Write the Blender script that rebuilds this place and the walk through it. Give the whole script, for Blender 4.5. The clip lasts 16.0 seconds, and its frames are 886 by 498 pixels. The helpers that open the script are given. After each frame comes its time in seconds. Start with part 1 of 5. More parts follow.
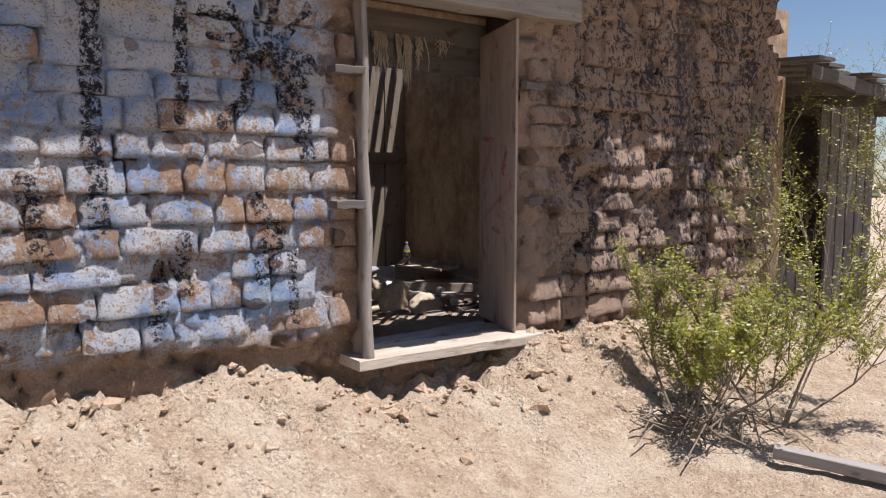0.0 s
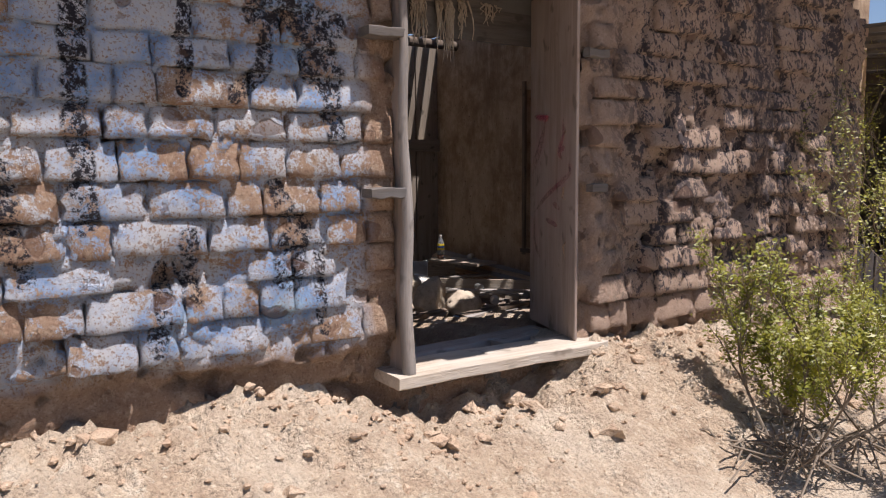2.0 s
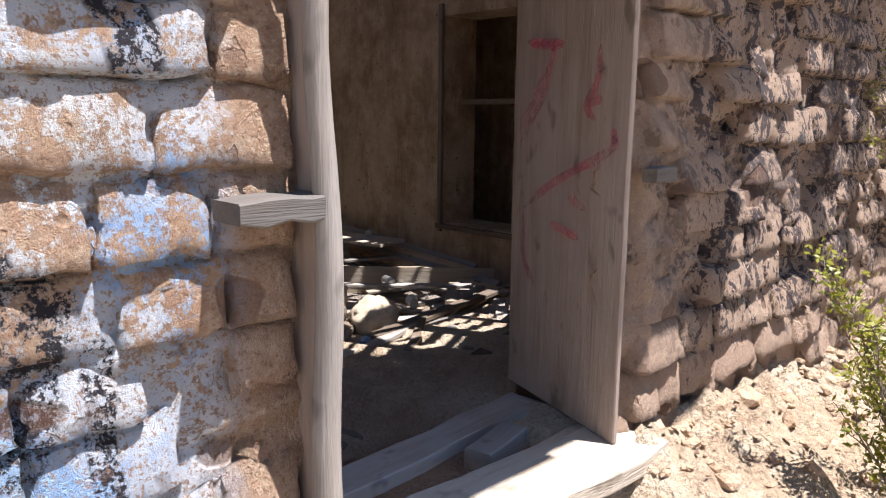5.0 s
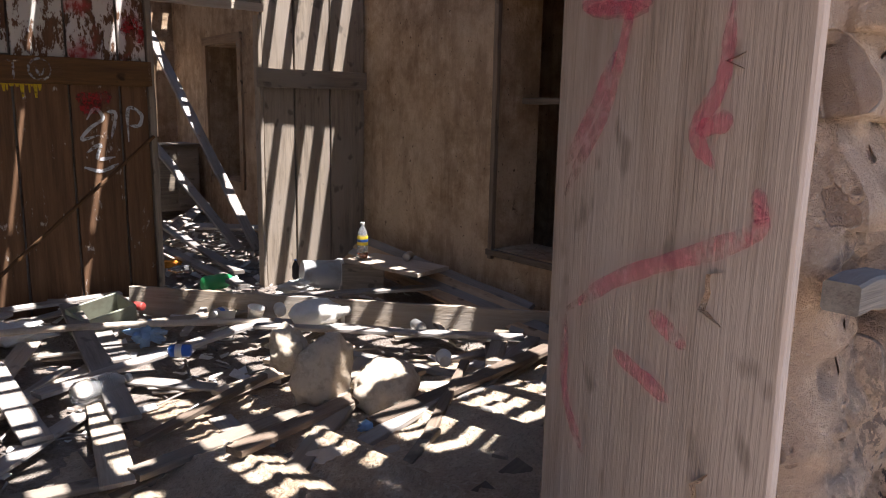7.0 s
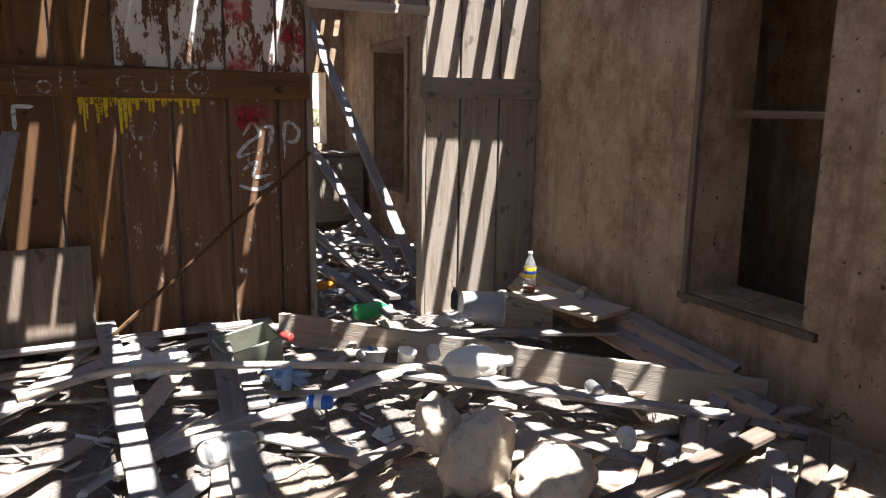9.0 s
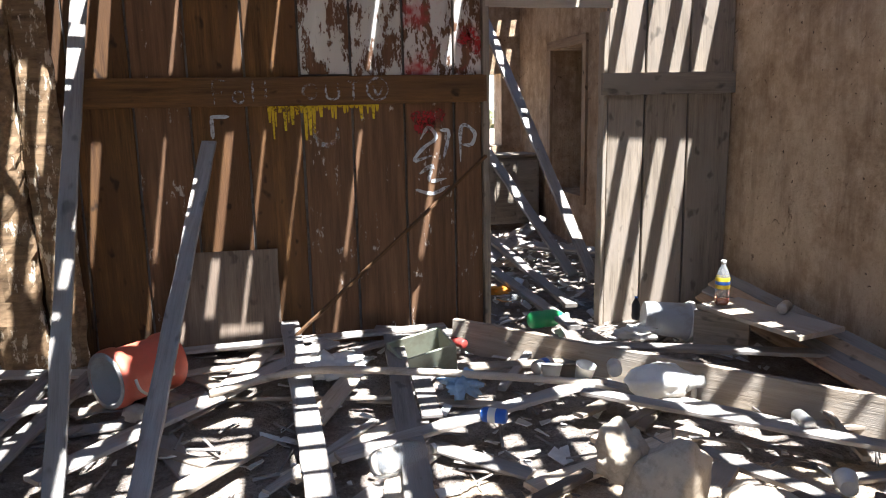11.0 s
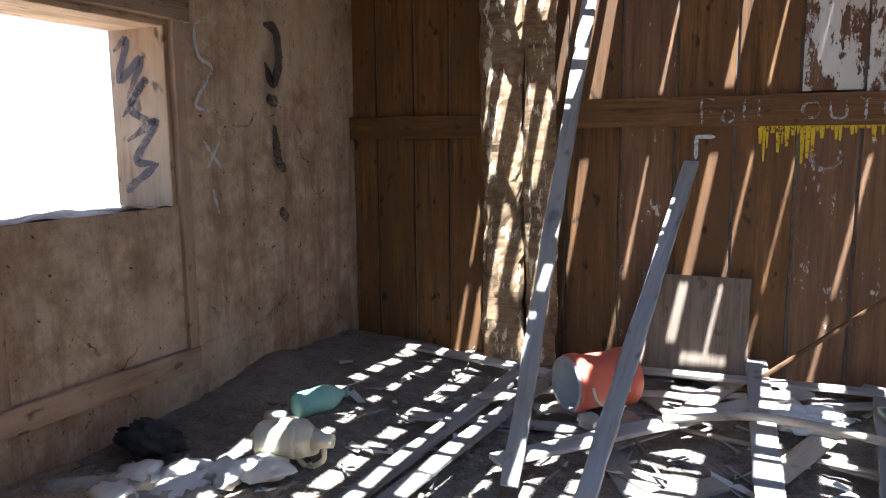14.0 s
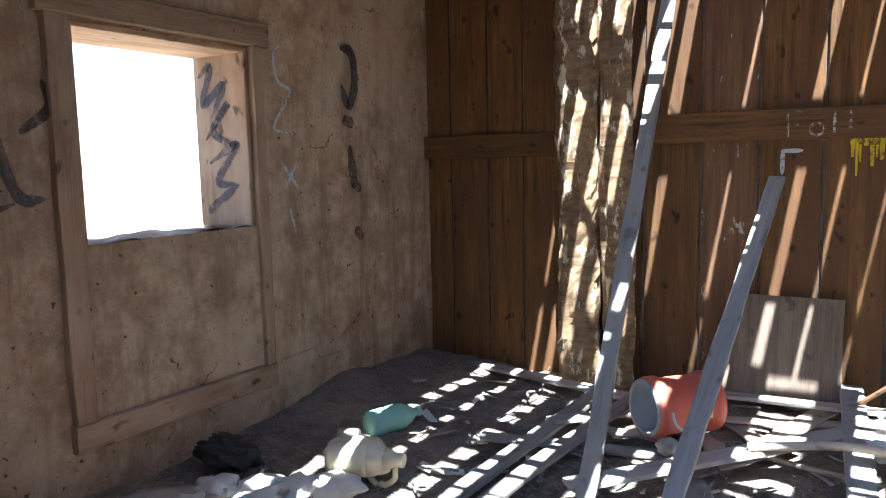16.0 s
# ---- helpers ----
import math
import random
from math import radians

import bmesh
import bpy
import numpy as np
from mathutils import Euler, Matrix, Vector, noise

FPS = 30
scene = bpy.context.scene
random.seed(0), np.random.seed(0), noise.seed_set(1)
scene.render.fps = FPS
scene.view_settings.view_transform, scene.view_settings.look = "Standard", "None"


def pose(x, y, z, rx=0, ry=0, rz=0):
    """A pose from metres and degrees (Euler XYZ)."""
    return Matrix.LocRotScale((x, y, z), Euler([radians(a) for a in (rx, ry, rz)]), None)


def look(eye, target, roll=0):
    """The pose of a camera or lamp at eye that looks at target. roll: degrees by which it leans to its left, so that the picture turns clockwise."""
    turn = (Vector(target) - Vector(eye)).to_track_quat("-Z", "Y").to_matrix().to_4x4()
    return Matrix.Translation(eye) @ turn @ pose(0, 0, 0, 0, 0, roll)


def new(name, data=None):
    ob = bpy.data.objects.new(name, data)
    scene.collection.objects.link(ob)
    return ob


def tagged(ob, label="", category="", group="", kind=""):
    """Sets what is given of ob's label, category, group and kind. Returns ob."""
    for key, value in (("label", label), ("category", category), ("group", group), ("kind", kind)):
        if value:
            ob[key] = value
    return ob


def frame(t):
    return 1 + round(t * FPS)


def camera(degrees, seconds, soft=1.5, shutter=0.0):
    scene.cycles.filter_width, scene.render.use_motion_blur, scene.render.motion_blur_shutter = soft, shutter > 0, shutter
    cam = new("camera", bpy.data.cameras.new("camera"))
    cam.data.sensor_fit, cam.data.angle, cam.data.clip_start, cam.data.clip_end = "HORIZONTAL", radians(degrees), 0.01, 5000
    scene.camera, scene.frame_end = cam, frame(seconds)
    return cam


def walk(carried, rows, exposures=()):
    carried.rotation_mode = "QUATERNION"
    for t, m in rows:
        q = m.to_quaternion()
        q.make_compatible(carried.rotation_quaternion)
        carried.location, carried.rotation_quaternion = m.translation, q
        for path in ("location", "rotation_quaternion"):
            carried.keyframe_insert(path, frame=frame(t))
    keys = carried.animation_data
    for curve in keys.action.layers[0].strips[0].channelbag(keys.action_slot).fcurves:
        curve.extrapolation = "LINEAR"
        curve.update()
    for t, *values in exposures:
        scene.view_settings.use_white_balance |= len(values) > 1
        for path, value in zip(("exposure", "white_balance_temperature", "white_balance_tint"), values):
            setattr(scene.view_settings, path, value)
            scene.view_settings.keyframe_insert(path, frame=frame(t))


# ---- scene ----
cam = camera(62.00, 16.0, soft=1.1)
PATH = [
    (0.0, 0.010, 0.008, 1.449, -35.69, -5.16, -0.07),
    (0.5, -0.011, 0.075, 1.454, -35.31, -4.93, 0.70),
    (1.0, 0.012, 0.182, 1.444, -36.69, -5.35, 0.98),
    (1.5, 0.142, 0.392, 1.428, -34.82, -5.03, 0.77),
    (2.0, 0.273, 0.597, 1.414, -33.73, -5.81, 0.43),
    (2.5, 0.379, 0.907, 1.432, -35.32, -4.17, 1.57),
    (3.0, 0.525, 1.215, 1.428, -39.68, -5.05, 1.30),
    (3.5, 0.731, 1.508, 1.416, -41.35, -4.34, 3.13),
    (4.0, 0.890, 1.822, 1.423, -42.76, -6.87, 0.55),
    (6.5, 1.935, 2.967, 1.602, -44.52, -11.60, -0.45),
    (7.0, 2.212, 3.109, 1.566, -37.35, -10.78, -1.07),
    (7.5, 2.350, 3.184, 1.597, -27.95, -11.76, -0.91),
    (8.0, 2.451, 3.418, 1.641, -26.00, -10.99, -1.04),
    (10.5, 2.607, 3.915, 1.658, -16.24, -11.52, 0.79),
    (11.0, 2.605, 3.944, 1.653, -11.31, -10.89, 1.13),
    (11.5, 2.613, 3.947, 1.649, -7.43, -10.47, 1.12),
    (12.0, 2.593, 3.959, 1.643, -3.10, -10.13, 1.54),
    (12.5, 2.578, 3.972, 1.621, 2.31, -10.27, 1.25),
    (13.0, 2.565, 4.001, 1.620, 10.38, -9.22, 0.80),
    (13.5, 2.569, 4.028, 1.608, 18.91, -8.26, 1.25),
    (14.0, 2.559, 4.051, 1.605, 24.27, -8.31, 0.46),
    (14.5, 2.553, 4.044, 1.605, 30.62, -7.07, 0.38),
    (15.0, 2.557, 4.043, 1.607, 35.95, -6.39, 0.66),
    (15.5, 2.564, 4.073, 1.602, 37.50, -6.17, 0.57),
    (16.0, 2.581, 4.088, 1.599, 30.35, -6.73, 1.26),
]
EXPOSURES = [(0.0, 0.45, 6250, 17), (2.0, 0.47, 6350, 19), (3.0, 0.70, 6300, 18), (4.2, 1.02, 6200, 16), (6.3, 1.65, 6200, 15), (7.2, 1.95, 6250, 16), (8.2, 2.08, 6150, 15), (10.3, 2.5, 5900, 10), (13.0, 2.6, 5800, 10), (14.0, 3.2, 5450, 6), (16.0, 3.3, 5450, 5)]
walk(cam, [(t, pose(x, y, z, 90 + pitch, roll, yaw)) for t, x, y, z, yaw, pitch, roll in PATH], EXPOSURES)

# ---- light ----
SUN_WAY = Vector((-0.17, 0.30, -1.0)).normalized()
world = bpy.data.worlds.new("world")
scene.world = world
world.use_nodes = True
sky = world.node_tree.nodes.new("ShaderNodeTexSky")
sky.sky_type = "NISHITA"
sky.sun_disc = False
sky.sun_elevation = math.asin(-SUN_WAY.z)
sky.sun_rotation = math.atan2(-SUN_WAY.x, -SUN_WAY.y)
sky.dust_density, sky.ozone_density = 0.25, 2.5
background = world.node_tree.nodes["Background"]
background.inputs["Strength"].default_value = 0.072
world.node_tree.links.new(sky.outputs[0], background.inputs["Color"])
sun_data = bpy.data.lights.new("sun", "SUN")
sun_data.energy, sun_data.angle, sun_data.color = 5.0, radians(0.55), (1.0, 0.96, 0.9)
sun = new("sun", sun_data)
sun.matrix_world = look((0, 0, 20), Vector((0, 0, 20)) + SUN_WAY)


# ---- materials ----
class Nodes:
    """Short names for the nodes of one material."""

    def __init__(self, name, rough=0.85, metal=0.0):
        self.m = bpy.data.materials.new(name)
        self.m.use_nodes = True
        self.t = self.m.node_tree
        self.p = self.t.nodes["Principled BSDF"]
        self.p.inputs["Roughness"].default_value = rough
        self.p.inputs["Metallic"].default_value = metal

    def put(self, kind, **sockets):
        n = self.t.nodes.new(kind)
        for k, v in sockets.items():
            s = n.inputs[int(k[1:])] if k[0] == "i" and k[1:].isdigit() else n.inputs[k]
            self.set(s, v)
        return n

    def set(self, socket, v):
        if isinstance(v, bpy.types.NodeSocket):
            self.t.links.new(v, socket)
        else:
            socket.default_value = v

    def world_pos(self):
        return self.t.nodes.new("ShaderNodeNewGeometry").outputs["Position"]

    def own_pos(self):
        tc = self.t.nodes.new("ShaderNodeTexCoord").outputs["Object"]
        r = self.t.nodes.new("ShaderNodeObjectInfo").outputs["Random"]
        c = self.put("ShaderNodeCombineXYZ", X=self.math("MULTIPLY", r, 37.0), Y=self.math("MULTIPLY", r, 11.0), Z=0.0)
        return self.vmath("ADD", tc, c.outputs[0])

    def random(self):
        return self.t.nodes.new("ShaderNodeObjectInfo").outputs["Random"]

    def math(self, op, a, b=0.0, c=0.0, clamp=False):
        n = self.t.nodes.new("ShaderNodeMath")
        n.operation, n.use_clamp = op, clamp
        for s, v in zip(n.inputs, (a, b, c)):
            self.set(s, v)
        return n.outputs[0]

    def vmath(self, op, a, b):
        n = self.t.nodes.new("ShaderNodeVectorMath")
        n.operation = op
        self.set(n.inputs[0], a), self.set(n.inputs[1], b)
        return n.outputs[0]

    def noise(self, pos, scale, detail=4.0, rough=0.6, stretch=None):
        if stretch:
            pos = self.vmath("MULTIPLY", pos, stretch)
        return self.put("ShaderNodeTexNoise", Vector=pos, Scale=scale, Detail=detail, Roughness=rough).outputs["Fac"]

    def ramp(self, fac, *stops):
        n = self.put("ShaderNodeValToRGB", Fac=fac)
        while len(n.color_ramp.elements) < len(stops):
            n.color_ramp.elements.new(0.5)
        for e, (at, col) in zip(n.color_ramp.elements, stops):
            e.position = at
            e.color = (*col, 1) if len(col) == 3 else col
        return n.outputs["Color"]

    def step(self, fac, lo, hi):
        n = self.put("ShaderNodeMapRange", i0=fac, i1=lo, i2=hi, i3=0.0, i4=1.0)
        return n.outputs[0]

    def mix(self, fac, a, b, mode="MIX"):
        n = self.t.nodes.new("ShaderNodeMix")
        n.data_type, n.blend_type = "RGBA", mode
        self.set(n.inputs[0], fac)
        for s, v in ((n.inputs[6], a), (n.inputs[7], b)):
            self.set(s, (*v, 1) if isinstance(v, tuple) else v)
        return n.outputs[2]

    def color(self, c):
        self.set(self.p.inputs["Base Color"], (*c, 1) if isinstance(c, tuple) else c)

    def bump(self, height, strength=0.5, distance=0.01):
        b = self.put("ShaderNodeBump", Strength=strength, Distance=distance, Height=height)
        self.t.links.new(b.outputs[0], self.p.inputs["Normal"])


def wood(name, dark, light, grey=None, rough=0.85, stain=0.5, relief=0.006):
    """Boards with their grain along the object's own x."""
    n = Nodes(name, rough)
    pos = n.own_pos()
    grain = n.noise(pos, 5.0, 7.0, 0.7, (0.30, 4.5, 4.5))
    fine = n.noise(pos, 30.0, 3.0, 0.6, (0.2, 6.0, 6.0))
    blotch = n.noise(pos, 2.2, 5.0, 0.6, (0.6, 1.5, 1.5))
    c = n.ramp(grain, (0.3, dark), (0.72, light))
    c = n.mix(n.math("MULTIPLY", n.step(fine, 0.5, 0.75), 0.45), c, tuple(v * 0.45 for v in dark))
    if grey:
        c = n.mix(n.step(blotch, 0.42, 0.62), c, grey)
    spot = n.noise(pos, 9.0, 2.0, 0.5, (0.8, 1.2, 1.2))
    c = n.mix(n.math("MULTIPLY", n.step(spot, 0.64, 0.72), stain), c, tuple(v * 0.3 for v in dark))
    hue = n.math("MULTIPLY_ADD", n.random(), 0.5, 0.72)
    n.color(n.mix(1.0, c, n.put("ShaderNodeCombineXYZ", X=hue, Y=hue, Z=hue).outputs[0], "MULTIPLY"))
    n.bump(n.math("ADD", grain, n.math("MULTIPLY", fine, 0.6)), 0.7, relief)
    return n.m


def plain(name, col, rough=0.6, metal=0.0, vary=0.25, scale=14.0, relief=0.001, dirt=(0.2, 0.15, 0.1), dirty=0.5):
    n = Nodes(name, rough, metal)
    pos = n.own_pos()
    a = n.noise(pos, scale, 5.0)
    c = n.mix(n.math("MULTIPLY", a, vary), col, tuple(v * 0.5 for v in col))
    c = n.mix(n.math("MULTIPLY", n.step(n.noise(pos, scale * 0.5, 6.0, 0.7), 0.5, 0.72), dirty), c, dirt)
    n.color(c)
    n.bump(a, 0.3, relief)
    return n.m


def earth(name, a, b, c, pebble=0.4, relief=0.02):
    n = Nodes(name, 0.95)
    pos = n.world_pos()
    big = n.noise(pos, 1.3, 5.0)
    mid = n.noise(pos, 9.0, 6.0, 0.7)
    fine = n.noise(pos, 60.0, 4.0, 0.7)
    col = n.ramp(mid, (0.3, a), (0.55, b), (0.75, c))
    col = n.mix(n.math("MULTIPLY", n.step(big, 0.45, 0.65), 0.6), col, c)
    v = n.put("ShaderNodeTexVoronoi", Vector=pos, Scale=38.0).outputs["Distance"]
    col = n.mix(n.math("MULTIPLY", n.step(fine, 0.5, 0.7), pebble), col, tuple(x * 0.5 for x in a))
    speck = n.noise(pos, 150.0, 3.0, 0.75)
    col = n.mix(n.math("MULTIPLY", n.step(speck, 0.56, 0.68), 0.55), col, tuple(x * 0.55 for x in a))
    col = n.mix(n.math("MULTIPLY", n.step(n.noise(pos, 33.0, 6.0, 0.8), 0.56, 0.64), 0.5), col, tuple(min(0.85, x * 1.2) for x in c))
    n.color(col)
    h = n.math("ADD", n.math("ADD", mid, n.math("MULTIPLY", fine, 0.8)), n.math("MULTIPLY", v, -0.4))
    n.bump(h, 1.0, relief * 1.5)
    return n.m


def plaster(name, a, b, c, dark):
    """Mud plaster with rain runs, trowel patches, cracks and chips."""
    n = Nodes(name, 0.92)
    pos = n.world_pos()
    big = n.noise(pos, 0.9, 6.0, 0.65)
    run = n.noise(pos, 3.0, 6.0, 0.7, (2.5, 2.5, 0.22))
    mid = n.noise(pos, 6.0, 8.0, 0.75)
    fine = n.noise(pos, 45.0, 4.0, 0.75)
    col = n.ramp(mid, (0.34, a), (0.5, b), (0.66, c))
    col = n.mix(n.math("MULTIPLY", n.step(run, 0.50, 0.64), 0.75), col, a)
    col = n.mix(n.math("MULTIPLY", n.step(big, 0.50, 0.62), 0.6), col, c)
    col = n.mix(n.math("MULTIPLY", n.step(n.noise(pos, 1.7, 6.0, 0.7, (1.5, 1.5, 0.5)), 0.54, 0.64), 0.55), col, tuple(0.5 * (v + w) for v, w in zip(a, dark)))
    col = n.mix(n.math("MULTIPLY", n.step(fine, 0.54, 0.66), 0.35), col, a)
    chip = n.step(n.noise(pos, 5.0, 7.0, 0.75, (1.3, 1.3, 0.8)), 0.665, 0.68)
    col = n.mix(n.math("MULTIPLY", chip, 0.8), col, dark)
    crack = n.put("ShaderNodeTexVoronoi", Vector=n.vmath("ADD", pos, n.vmath("MULTIPLY", n.put("ShaderNodeTexNoise", Vector=pos, Scale=5.0, Detail=5.0).outputs["Color"], (0.35, 0.35, 0.35))), Scale=1.5)
    crack.feature = "DISTANCE_TO_EDGE"
    line = n.math("MULTIPLY", n.step(crack.outputs["Distance"], 0.008, 0.003), n.step(n.noise(pos, 2.6, 3.0), 0.58, 0.64))
    pit = n.step(n.noise(pos, 26.0, 2.0, 0.5), 0.70, 0.73)
    hollow = n.math("MAXIMUM", line, pit)
    col = n.mix(n.math("MULTIPLY", hollow, 0.85), col, tuple(v * 0.4 for v in dark))
    n.color(col)
    h = n.math("ADD", n.math("MULTIPLY", mid, 1.3), n.math("ADD", n.math("MULTIPLY", fine, 0.4), n.math("MULTIPLY", run, 0.7)))
    n.bump(n.math("SUBTRACT", h, n.math("ADD", n.math("MULTIPLY", chip, 0.7), hollow)), 0.9, 0.016)
    return n.m


def foliage(name, dark, light):
    """Thin leaves that let part of the light through."""
    n = Nodes(name, 0.45)
    n.color(n.ramp(n.noise(n.own_pos(), 9.0, 5.0), (0.35, dark), (0.65, light)))
    thin = n.put("ShaderNodeBsdfTranslucent", Color=(*light, 1))
    both = n.put("ShaderNodeMixShader", i0=0.28, i1=n.p.outputs[0], i2=thin.outputs[0])
    n.t.links.new(both.outputs[0], n.t.nodes["Material Output"].inputs["Surface"])
    return n.m


def adobe(name):
    """Worn mud brick under flaking blue and white paint, black spray and soot."""
    n = Nodes(name, 0.95)
    pos = n.world_pos()
    sep = n.put("ShaderNodeSeparateXYZ", Vector=pos)
    x, z = sep.outputs["X"], sep.outputs["Z"]
    big = n.noise(pos, 1.6, 5.0)
    mid = n.noise(pos, 8.0, 7.0, 0.7)
    coarse = n.noise(pos, 24.0, 5.0, 0.7)
    grit = n.noise(pos, 85.0, 4.0, 0.75)
    col = n.ramp(mid, (0.28, (0.34, 0.19, 0.12)), (0.5, (0.52, 0.33, 0.215)), (0.72, (0.66, 0.46, 0.31)))
    col = n.mix(n.math("MULTIPLY", n.random(), 0.5), col, (0.60, 0.42, 0.29))
    col = n.mix(n.math("MULTIPLY", n.step(coarse, 0.52, 0.62), 0.6), col, (0.74, 0.57, 0.41))
    col = n.mix(n.math("MULTIPLY", n.step(grit, 0.55, 0.63), 0.6), col, (0.24, 0.125, 0.08))
    col = n.mix(n.math("MULTIPLY", n.step(grit, 0.42, 0.36), 0.45), col, (0.80, 0.68, 0.54))
    cell = n.put("ShaderNodeTexVoronoi", Vector=n.vmath("ADD", pos, n.put("ShaderNodeTexNoise", Vector=pos, Scale=30.0).outputs["Color"]), Scale=34.0).outputs["Distance"]
    height = n.math("ADD", n.math("MULTIPLY", mid, 0.6), n.math("ADD", n.math("MULTIPLY", coarse, 1.0), n.math("MULTIPLY", grit, 1.1)))
    height = n.math("SUBTRACT", height, n.math("MULTIPLY", cell, 0.35))
    pit = n.step(n.noise(pos, 13.0, 3.0, 0.6, (1.0, 1.0, 0.8)), 0.645, 0.665)
    shaded_hole = n.step(n.noise(pos, 5.2, 1.0, 0.4), 0.685, 0.70)
    wob = n.put("ShaderNodeTexNoise", Vector=pos, Scale=7.0, Detail=4.0).outputs["Color"]
    warp = n.put("ShaderNodeSeparateXYZ", Vector=wob)
    wx = n.math("MULTIPLY_ADD", warp.outputs["X"], 0.07, n.math("ADD", x, -0.035))
    wz = n.math("MULTIPLY_ADD", warp.outputs["Y"], 0.10, n.math("ADD", z, -0.05))

    def mark(x0, z0, x1, z1, w):
        """Closeness to a sprayed line on the wall: one on it, none past its half width."""
        dx, dz = x1 - x0, z1 - z0
        ll = max(1e-6, dx * dx + dz * dz)
        ax, az = n.math("ADD", wx, -x0), n.math("ADD", wz, -z0)
        h = n.math("ADD", n.math("MULTIPLY", ax, dx / ll), n.math("MULTIPLY", az, dz / ll), clamp=True)
        ex = n.math("SUBTRACT", ax, n.math("MULTIPLY", h, dx))
        ez = n.math("SUBTRACT", az, n.math("MULTIPLY", h, dz))
        d = n.math("SQRT", n.math("ADD", n.math("MULTIPLY", ex, ex), n.math("MULTIPLY", ez, ez)))
        return n.step(d, w * 0.62, w * 0.5)

    def marks_of(lines):
        out = mark(*lines[0])
        for line in lines[1:]:
            out = n.math("MAXIMUM", out, mark(*line))
        return out

    # paint: nearly whole high up, only flakes on the sun-bleached bricks
    flake = n.noise(pos, 17.0, 10.0, 0.88)
    patch = n.noise(pos, 4.6, 6.0, 0.7, (1.25, 1.0, 0.8))
    side = n.math("MULTIPLY", n.step(wx, 1.90, 1.80), n.step(wz, 0.60, 0.66))
    worth = n.math("ADD", n.math("MULTIPLY", patch, 0.6), n.math("MULTIPLY", flake, 0.65))
    worth = n.math("ADD", worth, n.math("MULTIPLY", n.step(z, 1.5, 1.8), 0.07))
    worth = n.math("ADD", worth, n.math("MULTIPLY_ADD", n.random(), 0.12, -0.06))
    keep = n.math("MULTIPLY", n.step(worth, 0.59, 0.603), side)
    speck = n.noise(pos, 40.0, 5.0, 0.85)
    keep = n.math("MULTIPLY", keep, n.step(n.math("ADD", speck, n.math("MULTIPLY", n.step(worth, 0.62, 0.72), 0.13)), 0.45, 0.48))
    keep = n.math("MULTIPLY", keep, n.math("SUBTRACT", 1.0, n.math("MULTIPLY", n.step(grit, 0.545, 0.60), 0.85)))
    hue = n.noise(pos, 3.1, 5.0, 0.65)
    blue = n.ramp(hue, (0.40, (0.82, 0.82, 0.83)), (0.50, (0.66, 0.73, 0.85)), (0.59, (0.32, 0.50, 0.80)), (0.72, (0.55, 0.74, 0.90)))
    blue = n.mix(n.math("MULTIPLY", n.step(n.noise(pos, 9.0, 4.0), 0.5, 0.65), 0.5), blue, (0.80, 0.80, 0.82))
    col = n.mix(keep, col, blue)
    black = marks_of((
        (0.69, 2.5, 0.67, 1.78, 0.085), (0.66, 1.75, 0.69, 1.25, 0.085), (1.09, 2.6, 1.06, 1.75, 0.055), (1.36, 2.08, 1.72, 2.06, 0.10),
        (1.40, 2.08, 1.38, 1.82, 0.06), (1.38, 1.84, 1.26, 1.74, 0.07), (1.58, 2.04, 1.66, 1.84, 0.16), (1.66, 1.84, 1.70, 1.60, 0.09),
        (1.18, 2.27, 1.34, 2.24, 0.05), (1.30, 2.30, 1.38, 2.14, 0.035), (1.45, 2.40, 1.44, 2.16, 0.035), (1.56, 2.42, 1.50, 2.16, 0.045),
        (1.72, 2.34, 1.54, 2.14, 0.045), (1.20, 2.14, 1.60, 2.12, 0.04), (1.52, 1.20, 1.47, 0.98, 0.13), (1.42, 1.36, 1.50, 1.22, 0.08),
        (1.05, 1.18, 1.06, 0.90, 0.07), (1.62, 1.10, 1.63, 0.72, 0.05), (0.40, 1.45, 0.46, 1.05, 0.08), (0.96, 1.05, 0.92, 0.72, 0.07)))
    worn = n.step(n.math("ADD", n.math("MULTIPLY_ADD", n.step(z, 1.5, 1.8), 0.014, n.math("MULTIPLY", flake, 0.6)), n.math("MULTIPLY", speck, 0.4)), 0.495, 0.515)
    col = n.mix(n.math("MULTIPLY", n.math("MULTIPLY", black, worn), side), col, (0.022, 0.018, 0.026))
    # soot and old dark paint in spots and runs beyond the door
    right = n.step(x, 3.1, 3.3)
    col = n.mix(n.math("MULTIPLY", right, 0.45), col, (0.66, 0.49, 0.385))
    runs = n.noise(pos, 3.0, 4.0, 0.6, (2.2, 1.0, 0.35))
    spots = n.math("ADD", n.noise(pos, 27.0, 5.0, 0.75, (1.2, 1.0, 0.75)), n.math("MULTIPLY", runs, 0.5))
    spots = n.step(n.math("ADD", spots, n.math("MULTIPLY", n.step(z, 0.75, 0.45), -0.2)), 0.765, 0.785)
    stripe = n.math("MULTIPLY", marks_of(((4.90, 3.2, 4.87, 1.35, 0.26), (3.95, 1.30, 4.6, 1.20, 0.20), (3.34, 2.05, 3.5, 2.05, 0.12), (3.34, 1.32, 3.52, 1.28, 0.12))), n.step(coarse, 0.42, 0.56))
    dark = n.math("MAXIMUM", n.math("MULTIPLY", spots, n.step(x, 3.36, 3.7)), n.math("MULTIPLY", stripe, 0.75))
    col = n.mix(n.math("MULTIPLY", dark, 0.88), col, (0.052, 0.042, 0.055))
